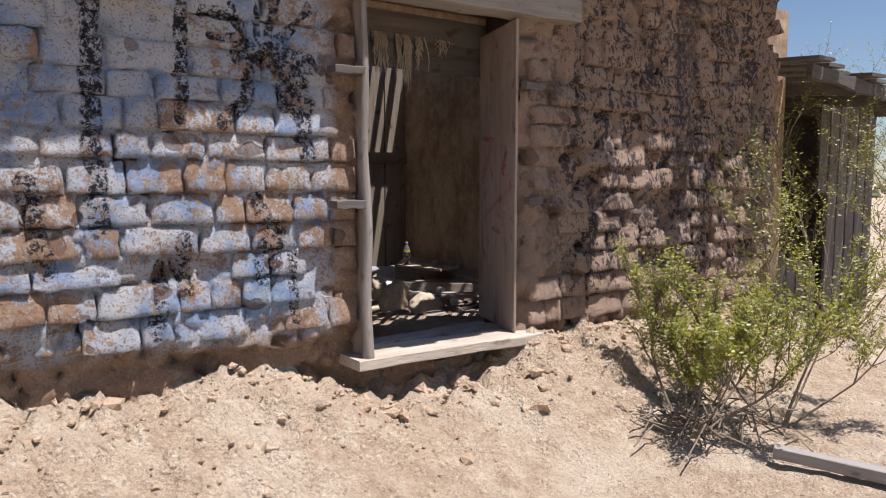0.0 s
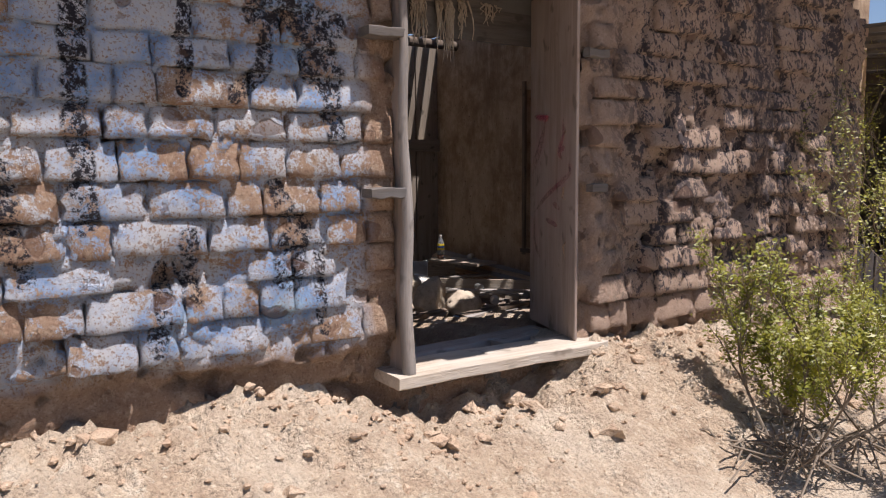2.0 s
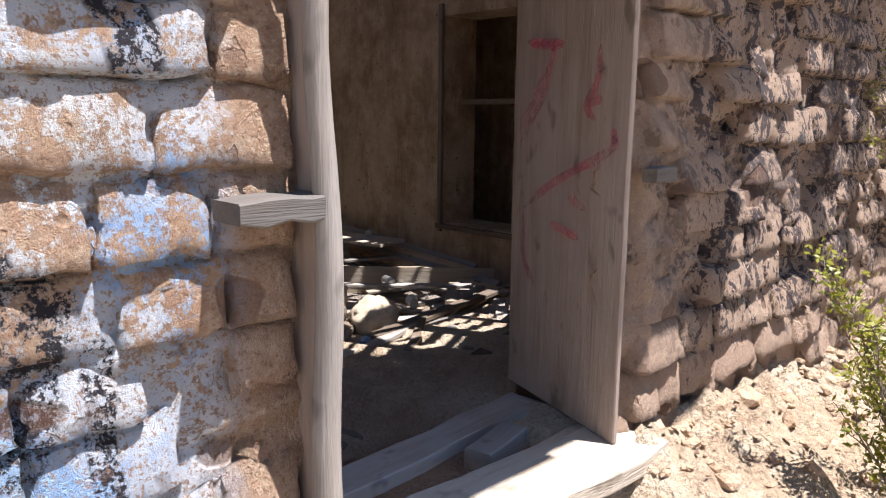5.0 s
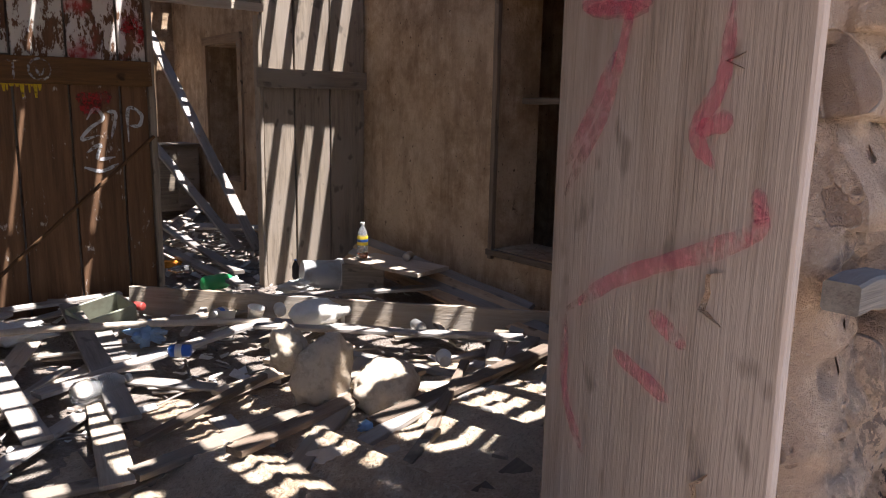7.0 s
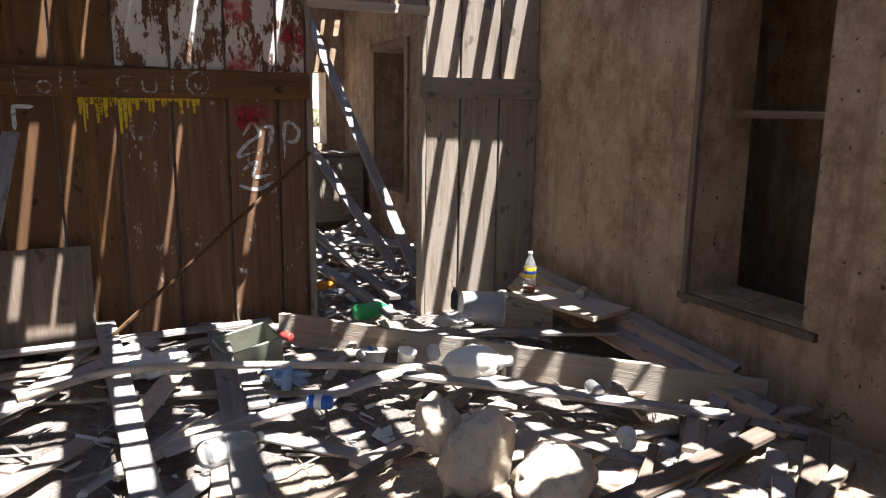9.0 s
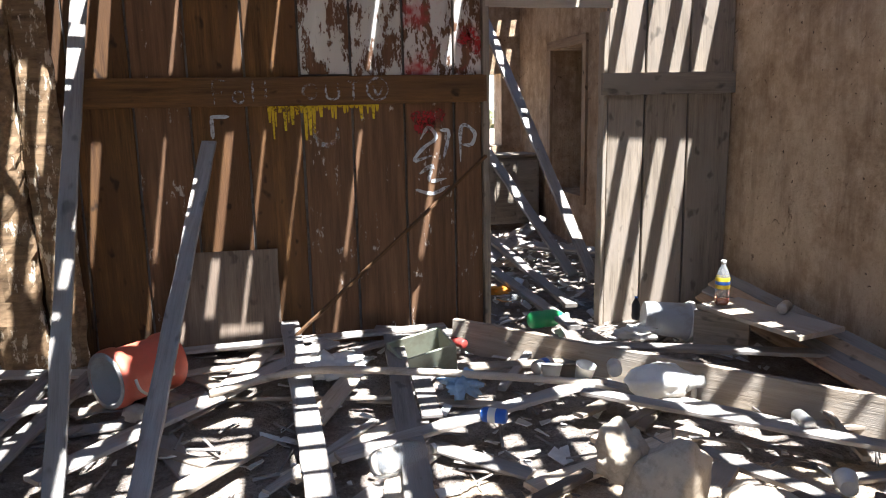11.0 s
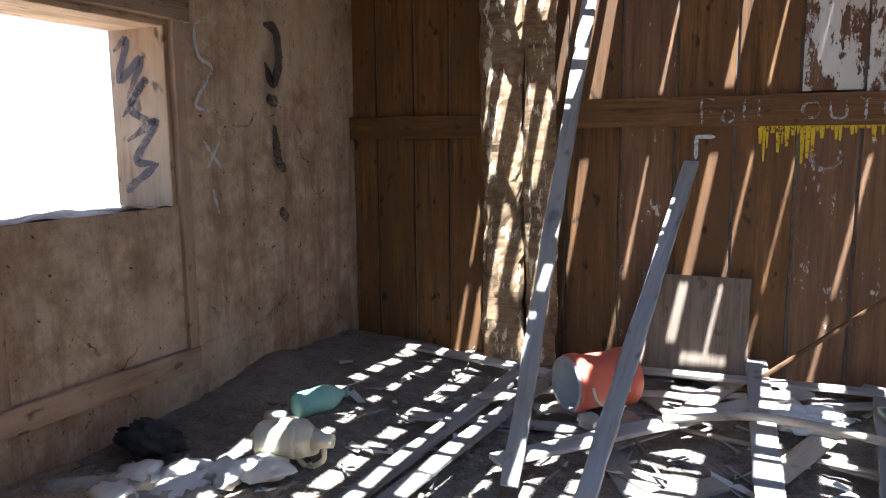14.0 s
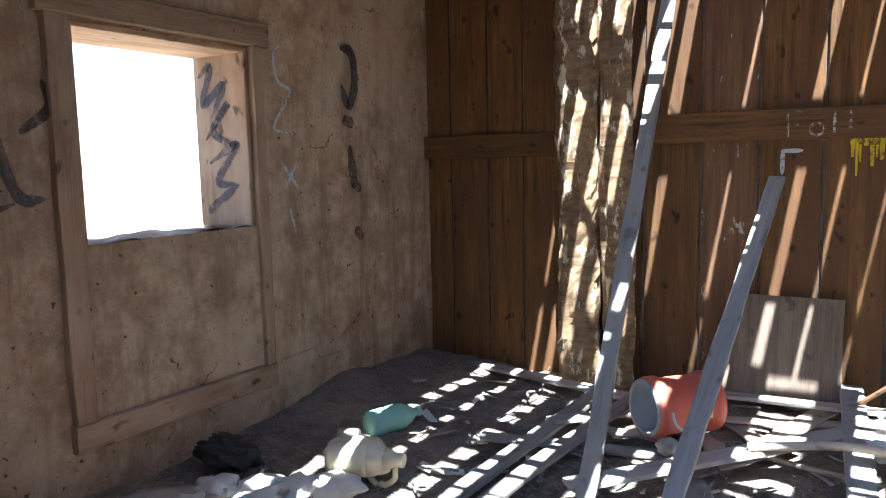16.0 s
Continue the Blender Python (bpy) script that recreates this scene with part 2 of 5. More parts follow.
    hollow = n.math("MAXIMUM", n.math("MULTIPLY", pit, 0.7), shaded_hole)
    # pits and holes: the shade in their depth is painted in dark brown
    col = n.mix(n.math("MULTIPLY", hollow, 0.6), col, (0.20, 0.105, 0.065))
    n.color(col)
    height = n.math("ADD", height, n.math("MULTIPLY", keep, 0.22))
    height = n.math("SUBTRACT", height, n.math("MULTIPLY", hollow, 1.5))
    n.bump(height, 1.0, 0.027)
    return n.m


M = {
    "adobe": adobe("adobe_brick"),
    "mud": earth("mud_core", (0.24, 0.12, 0.07), (0.38, 0.21, 0.12), (0.50, 0.31, 0.19), 0.3, 0.03),
    "ground": earth("desert_ground", (0.42, 0.29, 0.19), (0.60, 0.46, 0.32), (0.76, 0.65, 0.50), 0.5, 0.028),
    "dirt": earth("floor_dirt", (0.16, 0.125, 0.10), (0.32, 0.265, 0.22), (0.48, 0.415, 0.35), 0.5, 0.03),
    "clod": earth("adobe_clod", (0.43, 0.29, 0.19), (0.56, 0.40, 0.27), (0.68, 0.53, 0.38), 0.3, 0.016),
    "plaster": plaster("mud_plaster", (0.28, 0.18, 0.105), (0.46, 0.325, 0.205), (0.62, 0.475, 0.33), (0.19, 0.115, 0.07)),
    "jamb": wood("jamb_wood", (0.26, 0.19, 0.15), (0.54, 0.425, 0.35), (0.45, 0.365, 0.315)),
    "sill": wood("sill_wood", (0.34, 0.27, 0.20), (0.62, 0.54, 0.43), (0.50, 0.45, 0.38), relief=0.012),
    "grey": wood("grey_board", (0.21, 0.18, 0.155), (0.44, 0.39, 0.34), (0.35, 0.325, 0.30)),
    "pale": wood("pale_board", (0.36, 0.28, 0.20), (0.62, 0.52, 0.40), (0.46, 0.40, 0.33)),
    "brown": wood("brown_plank", (0.045, 0.018, 0.005), (0.26, 0.125, 0.036), (0.12, 0.055, 0.02), stain=0.8),
    "weather": wood("weathered_plank", (0.17, 0.135, 0.10), (0.40, 0.33, 0.25), (0.30, 0.25, 0.20), stain=0.6),
    "casing": wood("casing_wood", (0.20, 0.12, 0.07), (0.48, 0.32, 0.20), (0.46, 0.33, 0.215), stain=0.8, relief=0.01),
    "roof": wood("roof_board", (0.12, 0.085, 0.06), (0.25, 0.19, 0.14), None),
    "shed": wood("shed_board", (0.08, 0.065, 0.055), (0.20, 0.17, 0.145), (0.15, 0.14, 0.13)),
    "orange": plain("orange_plastic", (0.66, 0.14, 0.085), 0.5, dirty=0.25),
    "liner": plain("grey_liner", (0.42, 0.42, 0.42), 0.5),
    "white": plain("white_plastic", (0.78, 0.76, 0.70), 0.45, dirty=0.3),
    "cream": plain("cream_plastic", (0.74, 0.66, 0.47), 0.45, dirty=0.3),
    "blue": plain("blue_paint", (0.03, 0.12, 0.48), 0.35, dirty=0.2),
    "lightblue": plain("pale_blue_cloth", (0.30, 0.45, 0.66), 0.9),
    "green": plain("green_plastic", (0.03, 0.40, 0.12), 0.4, dirty=0.2),
    "aqua": plain("aqua_plastic", (0.16, 0.46, 0.36), 0.3, dirty=0.3),
    "mint": plain("mint_enamel", (0.36, 0.38, 0.28), 0.6),
    "black": plain("black_rubber", (0.025, 0.025, 0.028), 0.7),
    "red": plain("red_plastic", (0.42, 0.04, 0.035), 0.5),
    "yellow": plain("yellow_paint", (0.75, 0.55, 0.03), 0.6, dirty=0.2),
    "tin": plain("dull_tin", (0.55, 0.54, 0.52), 0.4, 0.8),
    "steel": plain("wire_steel", (0.6, 0.58, 0.55), 0.35, 0.9),
    "tea": plain("red_liquid", (0.45, 0.10, 0.04), 0.15),
    "orange_rag": plain("orange_rag", (0.85, 0.32, 0.03), 0.8),
    "paper": plain("paper_scrap", (0.72, 0.70, 0.65), 0.9, dirty=0.35),
    "sack": plain("sandy_sack", (0.60, 0.50, 0.38), 0.97, vary=0.6, scale=30.0, relief=0.012),
    "rock": plain("limestone", (0.50, 0.44, 0.37), 0.95, vary=0.6, scale=12.0, relief=0.02),
    "leaf": foliage("creosote_leaf", (0.14, 0.165, 0.018), (0.34, 0.32, 0.04)),
    "twig": plain("creosote_twig", (0.23, 0.18, 0.13), 0.9, vary=0.5),
    "scrub": plain("desert_scrub", (0.16, 0.17, 0.08), 0.9, vary=0.6, scale=1.0),
}


def flaked(name, base_dark, base_light, paint, amount, red=0.0):
    """A plank with paint that has mostly flaked away."""
    n = Nodes(name, 0.85)
    pos = n.own_pos()
    grain = n.noise(pos, 5.0, 7.0, 0.7, (0.30, 4.5, 4.5))
    c = n.ramp(grain, (0.3, base_dark), (0.72, base_light))
    f = n.noise(n.world_pos(), 9.0, 8.0, 0.72, (1.5, 1.0, 0.6))
    keep = n.step(f, amount, amount + 0.03)
    c = n.mix(keep, c, paint)
    if red:
        c = n.mix(n.step(n.noise(n.world_pos(), 3.5, 4.0), 0.52, 0.66), c, (0.42, 0.05, 0.05))
    n.color(c)
    n.bump(n.math("ADD", grain, n.math("MULTIPLY", keep, 0.5)), 0.7, 0.006)
    return n.m


def spray(name, col, cover, thick=0.9):
    """Thin sprayed paint: speckled, the surface shows through."""
    n = Nodes(name, 0.8)
    n.color(col)
    a = n.noise(n.world_pos(), 38.0, 5.0, 0.75)
    b = n.noise(n.world_pos(), 5.0, 3.0)
    n.set(n.p.inputs["Alpha"], n.math("MULTIPLY", n.step(n.math("ADD", a, n.math("MULTIPLY", b, 0.5)), cover, cover + 0.2), thick))
    return n.m


M["spray_white"] = spray("white_spray", (0.62, 0.62, 0.62), 0.66, 0.55)
M["spray_bright"] = spray("bright_white_spray", (0.68, 0.70, 0.72), 0.55, 0.8)
M["spray_grey"] = spray("grey_spray", (0.05, 0.052, 0.075), 0.53, 0.72)
M["spray_pink"] = spray("pink_spray", (0.62, 0.05, 0.13), 0.60, 0.40)
M["spray_red"] = spray("red_spray", (0.40, 0.03, 0.03), 0.62, 0.7)
M["spray_yellow"] = spray("yellow_spray", (0.72, 0.50, 0.02), 0.56, 0.85)
M["flaked"] = flaked("flaked_white_plank", (0.09, 0.04, 0.018), (0.20, 0.10, 0.05), (0.62, 0.58, 0.52), 0.47)
M["flaked_red"] = flaked("flaked_red_plank", (0.09, 0.04, 0.018), (0.20, 0.10, 0.05), (0.64, 0.58, 0.53), 0.47, 1.0)
M["scuffed"] = flaked("scuffed_plank", (0.085, 0.04, 0.018), (0.22, 0.115, 0.055), (0.48, 0.42, 0.36), 0.62)
M["bark"] = flaked("peeling_slab", (0.10, 0.06, 0.03), (0.38, 0.25, 0.135), (0.68, 0.58, 0.43), 0.555)


def glass(name, tint, rough=0.1):
    n = Nodes(name, rough)
    n.color(tint)
    n.p.inputs["Transmission Weight"].default_value = 0.85
    n.p.inputs["IOR"].default_value = 1.2
    return n.m


M["clear"] = glass("clear_plastic", (0.9, 0.92, 0.92))
M["sage"] = plain("green_tinted_plastic", (0.33, 0.62, 0.50), 0.25, dirty=0.3)


# ---- building blocks ----
def finish(name, bm, material, smooth=False):
    me = bpy.data.meshes.new(name)
    bm.normal_update()
    bm.to_mesh(me)
    bm.free()
    me.materials.append(M[material] if isinstance(material, str) else material)
    if smooth:
        for p in me.polygons:
            p.use_smooth = True
    return me


def part(name, bm, material, parent=None, label="", smooth=False, at=None):
    ob = new(name, finish(name, bm, material, smooth))
    if parent is not None:
        ob.parent = parent
    if at is not None:
        ob.matrix_basis = at
    if label:
        tagged(ob, label)
    return ob


def thing(name, label, category, at=None, group="", kind=""):
    ob = new(name)
    ob.empty_display_size = 0.1
    if at is not None:
        ob.matrix_basis = at
    return tagged(ob, label, category, group, kind)


def box(x0, x1, y0, y1, z0, z1, bevel=0.0, bm=None):
    bm = bm or bmesh.new()
    got = bmesh.ops.create_cube(bm, size=1.0, matrix=Matrix.Translation(((x0 + x1) / 2, (y0 + y1) / 2, (z0 + z1) / 2)) @ Matrix.Diagonal((x1 - x0, y1 - y0, z1 - z0, 1)))
    if bevel:
        edges = {e for v in got["verts"] for e in v.link_edges}
        bmesh.ops.bevel(bm, geom=list(edges), offset=bevel, segments=1, affect="EDGES")
    return bm


def board_bm(length, width, thick, seed=0, wear=0.006, cuts=10, bow=0.0):
    """A board along x from its middle, with worn edges, split ends and a slight bow."""
    rng = random.Random(seed)
    bm = bmesh.new()
    rings = []
    for i in range(cuts + 1):
        u = i / cuts
        x = (u - 0.5) * length
        w = width / 2 - rng.uniform(0, wear)
        w2 = width / 2 - rng.uniform(0, wear)
        if i in (0, cuts):
            x += rng.uniform(-0.02, 0.02)
        zc = bow * (1 - (2 * u - 1) ** 2)
        t = thick / 2
        e = min(0.004, t * 0.5)
        rings.append([bm.verts.new(v) for v in ((x, -w + e, zc - t), (x, w2 - e, zc - t), (x, w2, zc - t + e), (x, w2, zc + t - e), (x, w2 - e, zc + t), (x, -w + e, zc + t), (x, -w, zc + t - e), (x, -w, zc - t + e))])
    for a, b in zip(rings, rings[1:]):
        for k in range(8):
            bm.faces.new((a[k], a[(k + 1) % 8], b[(k + 1) % 8], b[k]))
    bm.faces.new(rings[0][::-1])
    bm.faces.new(rings[-1])
    bmesh.ops.recalc_face_normals(bm, faces=bm.faces[:])
    return bm


def along(a, b, up=(0, 0, 1), roll=0.0):
    """A pose at the middle of a-b with x along it and z near up."""
    a, b = Vector(a), Vector(b)
    x = (b - a).normalized()
    u = Vector(up)
    y = u.cross(x).normalized()
    z = x.cross(y)
    m = Matrix((x, y, z)).transposed().to_4x4()
    return Matrix.Translation((a + b) / 2) @ m @ Matrix.Rotation(radians(roll), 4, "X")


SEED = [100]


def board(name, a, b, width, thick, material, label="", category="", parent=None, up=(0, 0, 1), roll=0.0, wear=0.006, bow=0.0, group="", kind=""):
    SEED[0] += 1
    length = (Vector(b) - Vector(a)).length
    ob = part(name, board_bm(length, width, thick, SEED[0], wear, max(4, min(24, int(length / 0.15))), bow), material, parent, at=along(a, b, up, roll))
    return tagged(ob, label, category, group, kind)


def lathe(profile, steps=24, bm=None, m=Matrix(), cap=True):
    """A solid of revolution round z from (radius, height) pairs."""
    bm = bm or bmesh.new()
    rings = []
    for r, h in profile:
        rings.append([bm.verts.new(m @ Vector((r * math.cos(2 * math.pi * i / steps), r * math.sin(2 * math.pi * i / steps), h))) for i in range(steps)])
    for a, b in zip(rings, rings[1:]):
        for i in range(steps):
            bm.faces.new((a[i], a[(i + 1) % steps], b[(i + 1) % steps], b[i]))
    if cap:
        bm.faces.new(rings[0][::-1])
        bm.faces.new(rings[-1])
    return bm


def tube(points, radius, bm=None, sides=7, taper=None):
    bm = bm or bmesh.new()
    pts = [Vector(p) for p in points]
    rings = []
    for i, p in enumerate(pts):
        d = (pts[min(i + 1, len(pts) - 1)] - pts[max(i - 1, 0)]).normalized()
        q = d.to_track_quat("Z", "Y")
        r = radius if taper is None else radius + (taper - radius) * i / (len(pts) - 1)
        rings.append([bm.verts.new(p + q @ Vector((r * math.cos(2 * math.pi * k / sides), r * math.sin(2 * math.pi * k / sides), 0))) for k in range(sides)])
    for a, b in zip(rings, rings[1:]):
        for k in range(sides):
            bm.faces.new((a[k], a[(k + 1) % sides], b[(k + 1) % sides], b[k]))
    bm.faces.new(rings[0][::-1])
    bm.faces.new(rings[-1])
    return bm


def lump(size, seed, rough=0.25, detail=3, bm=None, m=Matrix(), freq=1.6):
    bm = bm or bmesh.new()
    got = bmesh.ops.create_icosphere(bm, subdivisions=detail, radius=1.0)
    for v in got["verts"]:
        d = v.co.normalized()
        k = 1 + rough * noise.fractal(d * freq + Vector((seed * 3.1, seed * 1.7, 0)), 0.8, 2.1, 4)
        v.co = m @ Vector((d.x * k * size[0], d.y * k * size[1], d.z * k * size[2]))
    return bm


def smooth_line(pts, n=8):
    out = []
    p = [Vector(q) for q in pts]
    p = [2 * p[0] - p[1], *p, 2 * p[-1] - p[-2]]
    for i in range(1, len(p) - 2):
        for k in range(n):
            t = k / n
            out.append(0.5 * (2 * p[i] + (p[i + 1] - p[i - 1]) * t + (2 * p[i - 1] - 5 * p[i] + 4 * p[i + 1] - p[i + 2]) * t * t + (3 * p[i] - p[i - 1] - 3 * p[i + 1] + p[i + 2]) * t ** 3))
    out.append(p[-2])
    return out


def stroke(pts, width, normal, material, parent, name="spray_mark", bm=None, seed=0):
    """A ribbon of sprayed paint on a flat surface."""
    rng = random.Random(seed)
    bm = bm or bmesh.new()
    line = smooth_line(pts)
    nrm = Vector(normal)
    prev = None
    for i, p in enumerate(line):
        d = (line[min(i + 1, len(line) - 1)] - line[max(i - 1, 0)]).normalized()
        s = d.cross(nrm).normalized() * width / 2 * rng.uniform(0.8, 1.1) * min(1.0, 0.25 + 5 * i / len(line), 0.25 + 5 * (len(line) - 1 - i) / len(line))
        pair = (bm.verts.new(p + s), bm.verts.new(p - s))
        if prev:
            bm.faces.new((prev[0], prev[1], pair[1], pair[0]))
        prev = pair
    return bm


# ---- the large structure ----
FRONT, INNER, PART_Y, LEFT_X, RIGHT_X, TOP, FLOOR = 3.60, 4.20, 8.94, -0.40, 5.77, 3.1, 0.05


def rise(x):
    """Height of the earth bank at the foot of the front wall."""
    dip = max(0.0, 1 - abs(x - 2.4) / 0.85)
    return (0.46 if x < 3.6 else max(0.3, 0.46 - (x - 3.6) * 0.06)) - 0.20 * min(1.0, dip * 1.6)


def ground_z(x, y):
    h = 0.0
    if -3 < x < 7 and 0.5 < y < 5:
        u = min(1, max(0, (y - 2.35) / 1.15))
        side = min(1, max(0, (x + 3) / 1.5)) * min(1, max(0, (7 - x) / 0.9))
        h = rise(x) * u * u * (3 - 2 * u) * side
        h += u * side * (0.08 * noise.fractal(Vector((x * 3, y * 3, 0)), 0.8, 2.1, 5) + 0.06 * noise.fractal(Vector((x * 9, y * 9, 3)), 0.6, 2.1, 5))
    h += 0.013 * noise.fractal(Vector((x * 12, y * 12, 8)), 0.7, 2.1, 4) + 0.018 * noise.fractal(Vector((x * 2.2, y * 2.2, 5)), 0.9, 2.1, 3)
    return h - 0.02


def sheet(name, xs, ys, height, material, **tags):
    bm = bmesh.new()
    grid = [[bm.verts.new((x, y, height(x, y))) for x in xs] for y in ys]
    for r, s in zip(grid, grid[1:]):
        for i in range(len(xs) - 1):
            bm.faces.new((r[i], r[i + 1], s[i + 1], s[i]))
    return tagged(part(name, bm, material, smooth=True), **tags)


def spaced(lo, hi, a, b, step):
    near = list(np.arange(a, b, step))
    far_l = [a - (a - lo) * (k / 9) ** 2.5 for k in range(9, 0, -1)]
    far_r = [b + (hi - b) * (k / 9) ** 2.5 for k in range(0, 10)]
    return [float(v) for v in far_l + near + far_r]


sheet("ground", spaced(-900, 900, -2, 8, 0.035), spaced(-900, 900, 0.2, 3.72, 0.03), lambda x, y: ground_z(x, y) if y < 3.8 else ground_z(x, 3.8) if y < 3.9 else -0.03, "ground",
      label="pale sandy desert ground with crumbled adobe along the wall", category="ground", kind="structure")


def wall_grid(bm, u0, u1, v0, v1, place, step=0.09):
    nu, nv = max(1, round((u1 - u0) / step)), max(1, round((v1 - v0) / step))
    g = [[bm.verts.new(place(u0 + (u1 - u0) * i / nu, v0 + (v1 - v0) * j / nv)) for i in range(nu + 1)] for j in range(nv + 1)]
    for r, s in zip(g, g[1:]):
        for i in range(nu):
            bm.faces.new((r[i], r[i + 1], s[i + 1], s[i]))


def worn_face(u, v):
    """How far the worn face of the front wall lies back from its plane."""
    rain = 0.5 if u < 2.2 else 1.0
    back = 0.04 * rain * noise.fractal(Vector((u * 4, v * 4, 2)), 0.8, 2.1, 5) + 0.036 * rain * noise.fractal(Vector((u * 8, v * 2.2, 7)), 0.7, 2.1, 3)
    back += 0.014 * noise.fractal(Vector((u * 17, v * 13, 21)), 0.6, 2.1, 3)
    foot = 0.62 + 0.05 * math.sin(u * 3) if u < 2.2 else 0.36
    if v < foot:
        back += 0.06
    pit = noise.noise(Vector((u * 5.5, v * 6.5, 11)))
    small = noise.noise(Vector((u * 13, v * 11, 17)))
    back += 0.07 * min(1.0, max(0.0, (pit - 0.36) * 12)) + 0.04 * min(1.0, max(0.0, (small - 0.40) * 10))
    back += 0.02 * ((v / 0.15) % 1.0)
    return FRONT + 0.012 + back


def mud_core(x0, x1, z0, z1, bm):
    box(x0, x1, FRONT + 0.24, INNER - 0.02, z0, z1, bm=bm)
    wall_grid(bm, x0, x1, z0, z1, lambda u, v: (u, worn_face(u, v), v), 0.022 if x0 > -2.4 else 0.026)


DOOR_L, DOOR_R, DOOR_B, DOOR_T = 2.02, 3.22, 0.40, 2.46
core = bmesh.new()
mud_core(-2.5, DOOR_L, -0.1, TOP + 0.05, core)
mud_core(DOOR_R + 0.16, 6.17, -0.1, TOP + 0.05, core)
mud_core(DOOR_L, DOOR_R + 0.16, -0.1, DOOR_B, core)
mud_core(DOOR_L, DOOR_R + 0.16, DOOR_T + 0.14, TOP + 0.05, core)
wall_grid(core, DOOR_R - 0.05, DOOR_R + 0.16, 0.3, DOOR_T + 0.1, lambda u, v: (u, worn_face(u, v), v), 0.028)
wall_front = tagged(part("wall_front", core, "adobe", smooth=True), "thick eroded adobe wall with flaking paint and soot", "wall", kind="structure")
lining = box(LEFT_X, DOOR_L - 0.02, INNER - 0.02, INNER, 0, TOP)
box(DOOR_R + 0.18, RIGHT_X, INNER - 0.02, INNER, 0, TOP, bm=lining)
box(DOOR_L - 0.02, DOOR_R + 0.18, INNER - 0.02, INNER, DOOR_T + 0.1, TOP, bm=lining)
part("plaster", lining, "plaster", wall_front)

# the other walls: plastered adobe, with thickness
WIN = (6.05, 7.10, 1.28, 2.24)
lw = bmesh.new()
for y0, y1, z0, z1 in ((3.7, WIN[0], 0, TOP), (WIN[1], 14.6, 0, TOP), (WIN[0], WIN[1], 0, WIN[2] - 0.03), (WIN[0], WIN[1], WIN[3], TOP)):
    box(LEFT_X - 0.42, LEFT_X - 0.006, y0, y1, z0, z1, bm=lw)
    wall_grid(lw, y0, y1, z0, z1, lambda u, v: (LEFT_X + 0.012 * noise.fractal(Vector((5, u * 1.7, v * 1.7)), 0.9, 2.1, 4) - (0.05 if v < 0.4 + 0.15 * noise.noise(Vector((3, u * 2, 0))) and u > 7.2 else 0), u, v), 0.08)
wall_left = tagged(part("wall_left", lw, "plaster"), "brown mud-plastered wall with sprayed marks and a half-filled doorway", "wall", kind="structure")

HOLE = (6.30, 7.12, 0.56, 2.35)
rw = bmesh.new()
for y0, y1, z0, z1 in ((3.7, HOLE[0], 0, TOP), (HOLE[1], 11.8, 0, TOP), (HOLE[0], HOLE[1], 0, HOLE[2]), (HOLE[0], HOLE[1], HOLE[3], TOP), (12.85, 14.6, 0, TOP), (11.8, 12.85, 0, 0.62), (11.8, 12.85, 2.3, TOP)):
    box(RIGHT_X + 0.006, RIGHT_X + 0.4, y0, y1, z0, z1, bm=rw)
    wall_grid(rw, y0, y1, z0, z1, lambda u, v: (RIGHT_X - 0.012 * noise.fractal(Vector((9, u * 1.7, v * 1.7)), 0.9, 2.1, 4), u, v), 0.08)
wall_right = tagged(part("wall_right", rw, "plaster"), "brown mud-plastered wall with peeling patches", "wall", kind="structure")
bw = bmesh.new()
for x0, x1, z0, z1 in ((LEFT_X, 4.5, 0, TOP), (5.50, RIGHT_X, 0, TOP), (4.5, 5.50, 0, 1.10), (4.5, 5.50, 2.1, TOP)):
    box(x0, x1, 14.2, 14.6, z0, z1, bm=bw)
tagged(part("wall_back", bw, "plaster"), "mud-plastered back wall with a broken opening", "wall", kind="structure")
# dark side rooms behind the openings
side = box(RIGHT_X + 0.4, 7.0, 4.0, 4.2, 0, TOP)
box(6.85, 7.0, 4.2, 14.4, 0, TOP, bm=side)
box(RIGHT_X + 0.4, 7.0, 14.4, 14.6, 0, TOP, bm=side)
tagged(part("wall_side_room", side, "plaster"), "plain walls of the dark side room", "wall", kind="structure")
ceil = box(RIGHT_X + 0.02, 7.0, 4.2, 14.6, TOP, TOP + 0.08)
tagged(part("ceiling", ceil, "roof"), "dark boarded ceiling of the side room", "ceiling", kind="structure")


def floor_z(x, y):
    h = FLOOR + 0.012 * noise.fractal(Vector((x * 11, y * 11, 6)), 0.7, 2.1, 3) + 0.03 * noise.fractal(Vector((x * 2, y * 2, 1)), 0.9, 2.1, 4)
    corner = max(0, 1 - math.hypot(x - LEFT_X, (y - 7.9) * 0.7) / 1.3)
    h += 0.13 * corner ** 1.5 + 0.05 * max(0, 1 - (x - LEFT_X) / 1.4)
    door = max(0, 1 - math.hypot((x - 2.6) * 0.6, y - 4.2) / 1.3)
    return h + 0.18 * door


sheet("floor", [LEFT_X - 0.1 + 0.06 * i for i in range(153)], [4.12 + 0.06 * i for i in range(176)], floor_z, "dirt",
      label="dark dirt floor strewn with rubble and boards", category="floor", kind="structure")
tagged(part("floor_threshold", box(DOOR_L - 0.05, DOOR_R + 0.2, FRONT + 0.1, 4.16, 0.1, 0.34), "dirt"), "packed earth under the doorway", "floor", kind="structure")

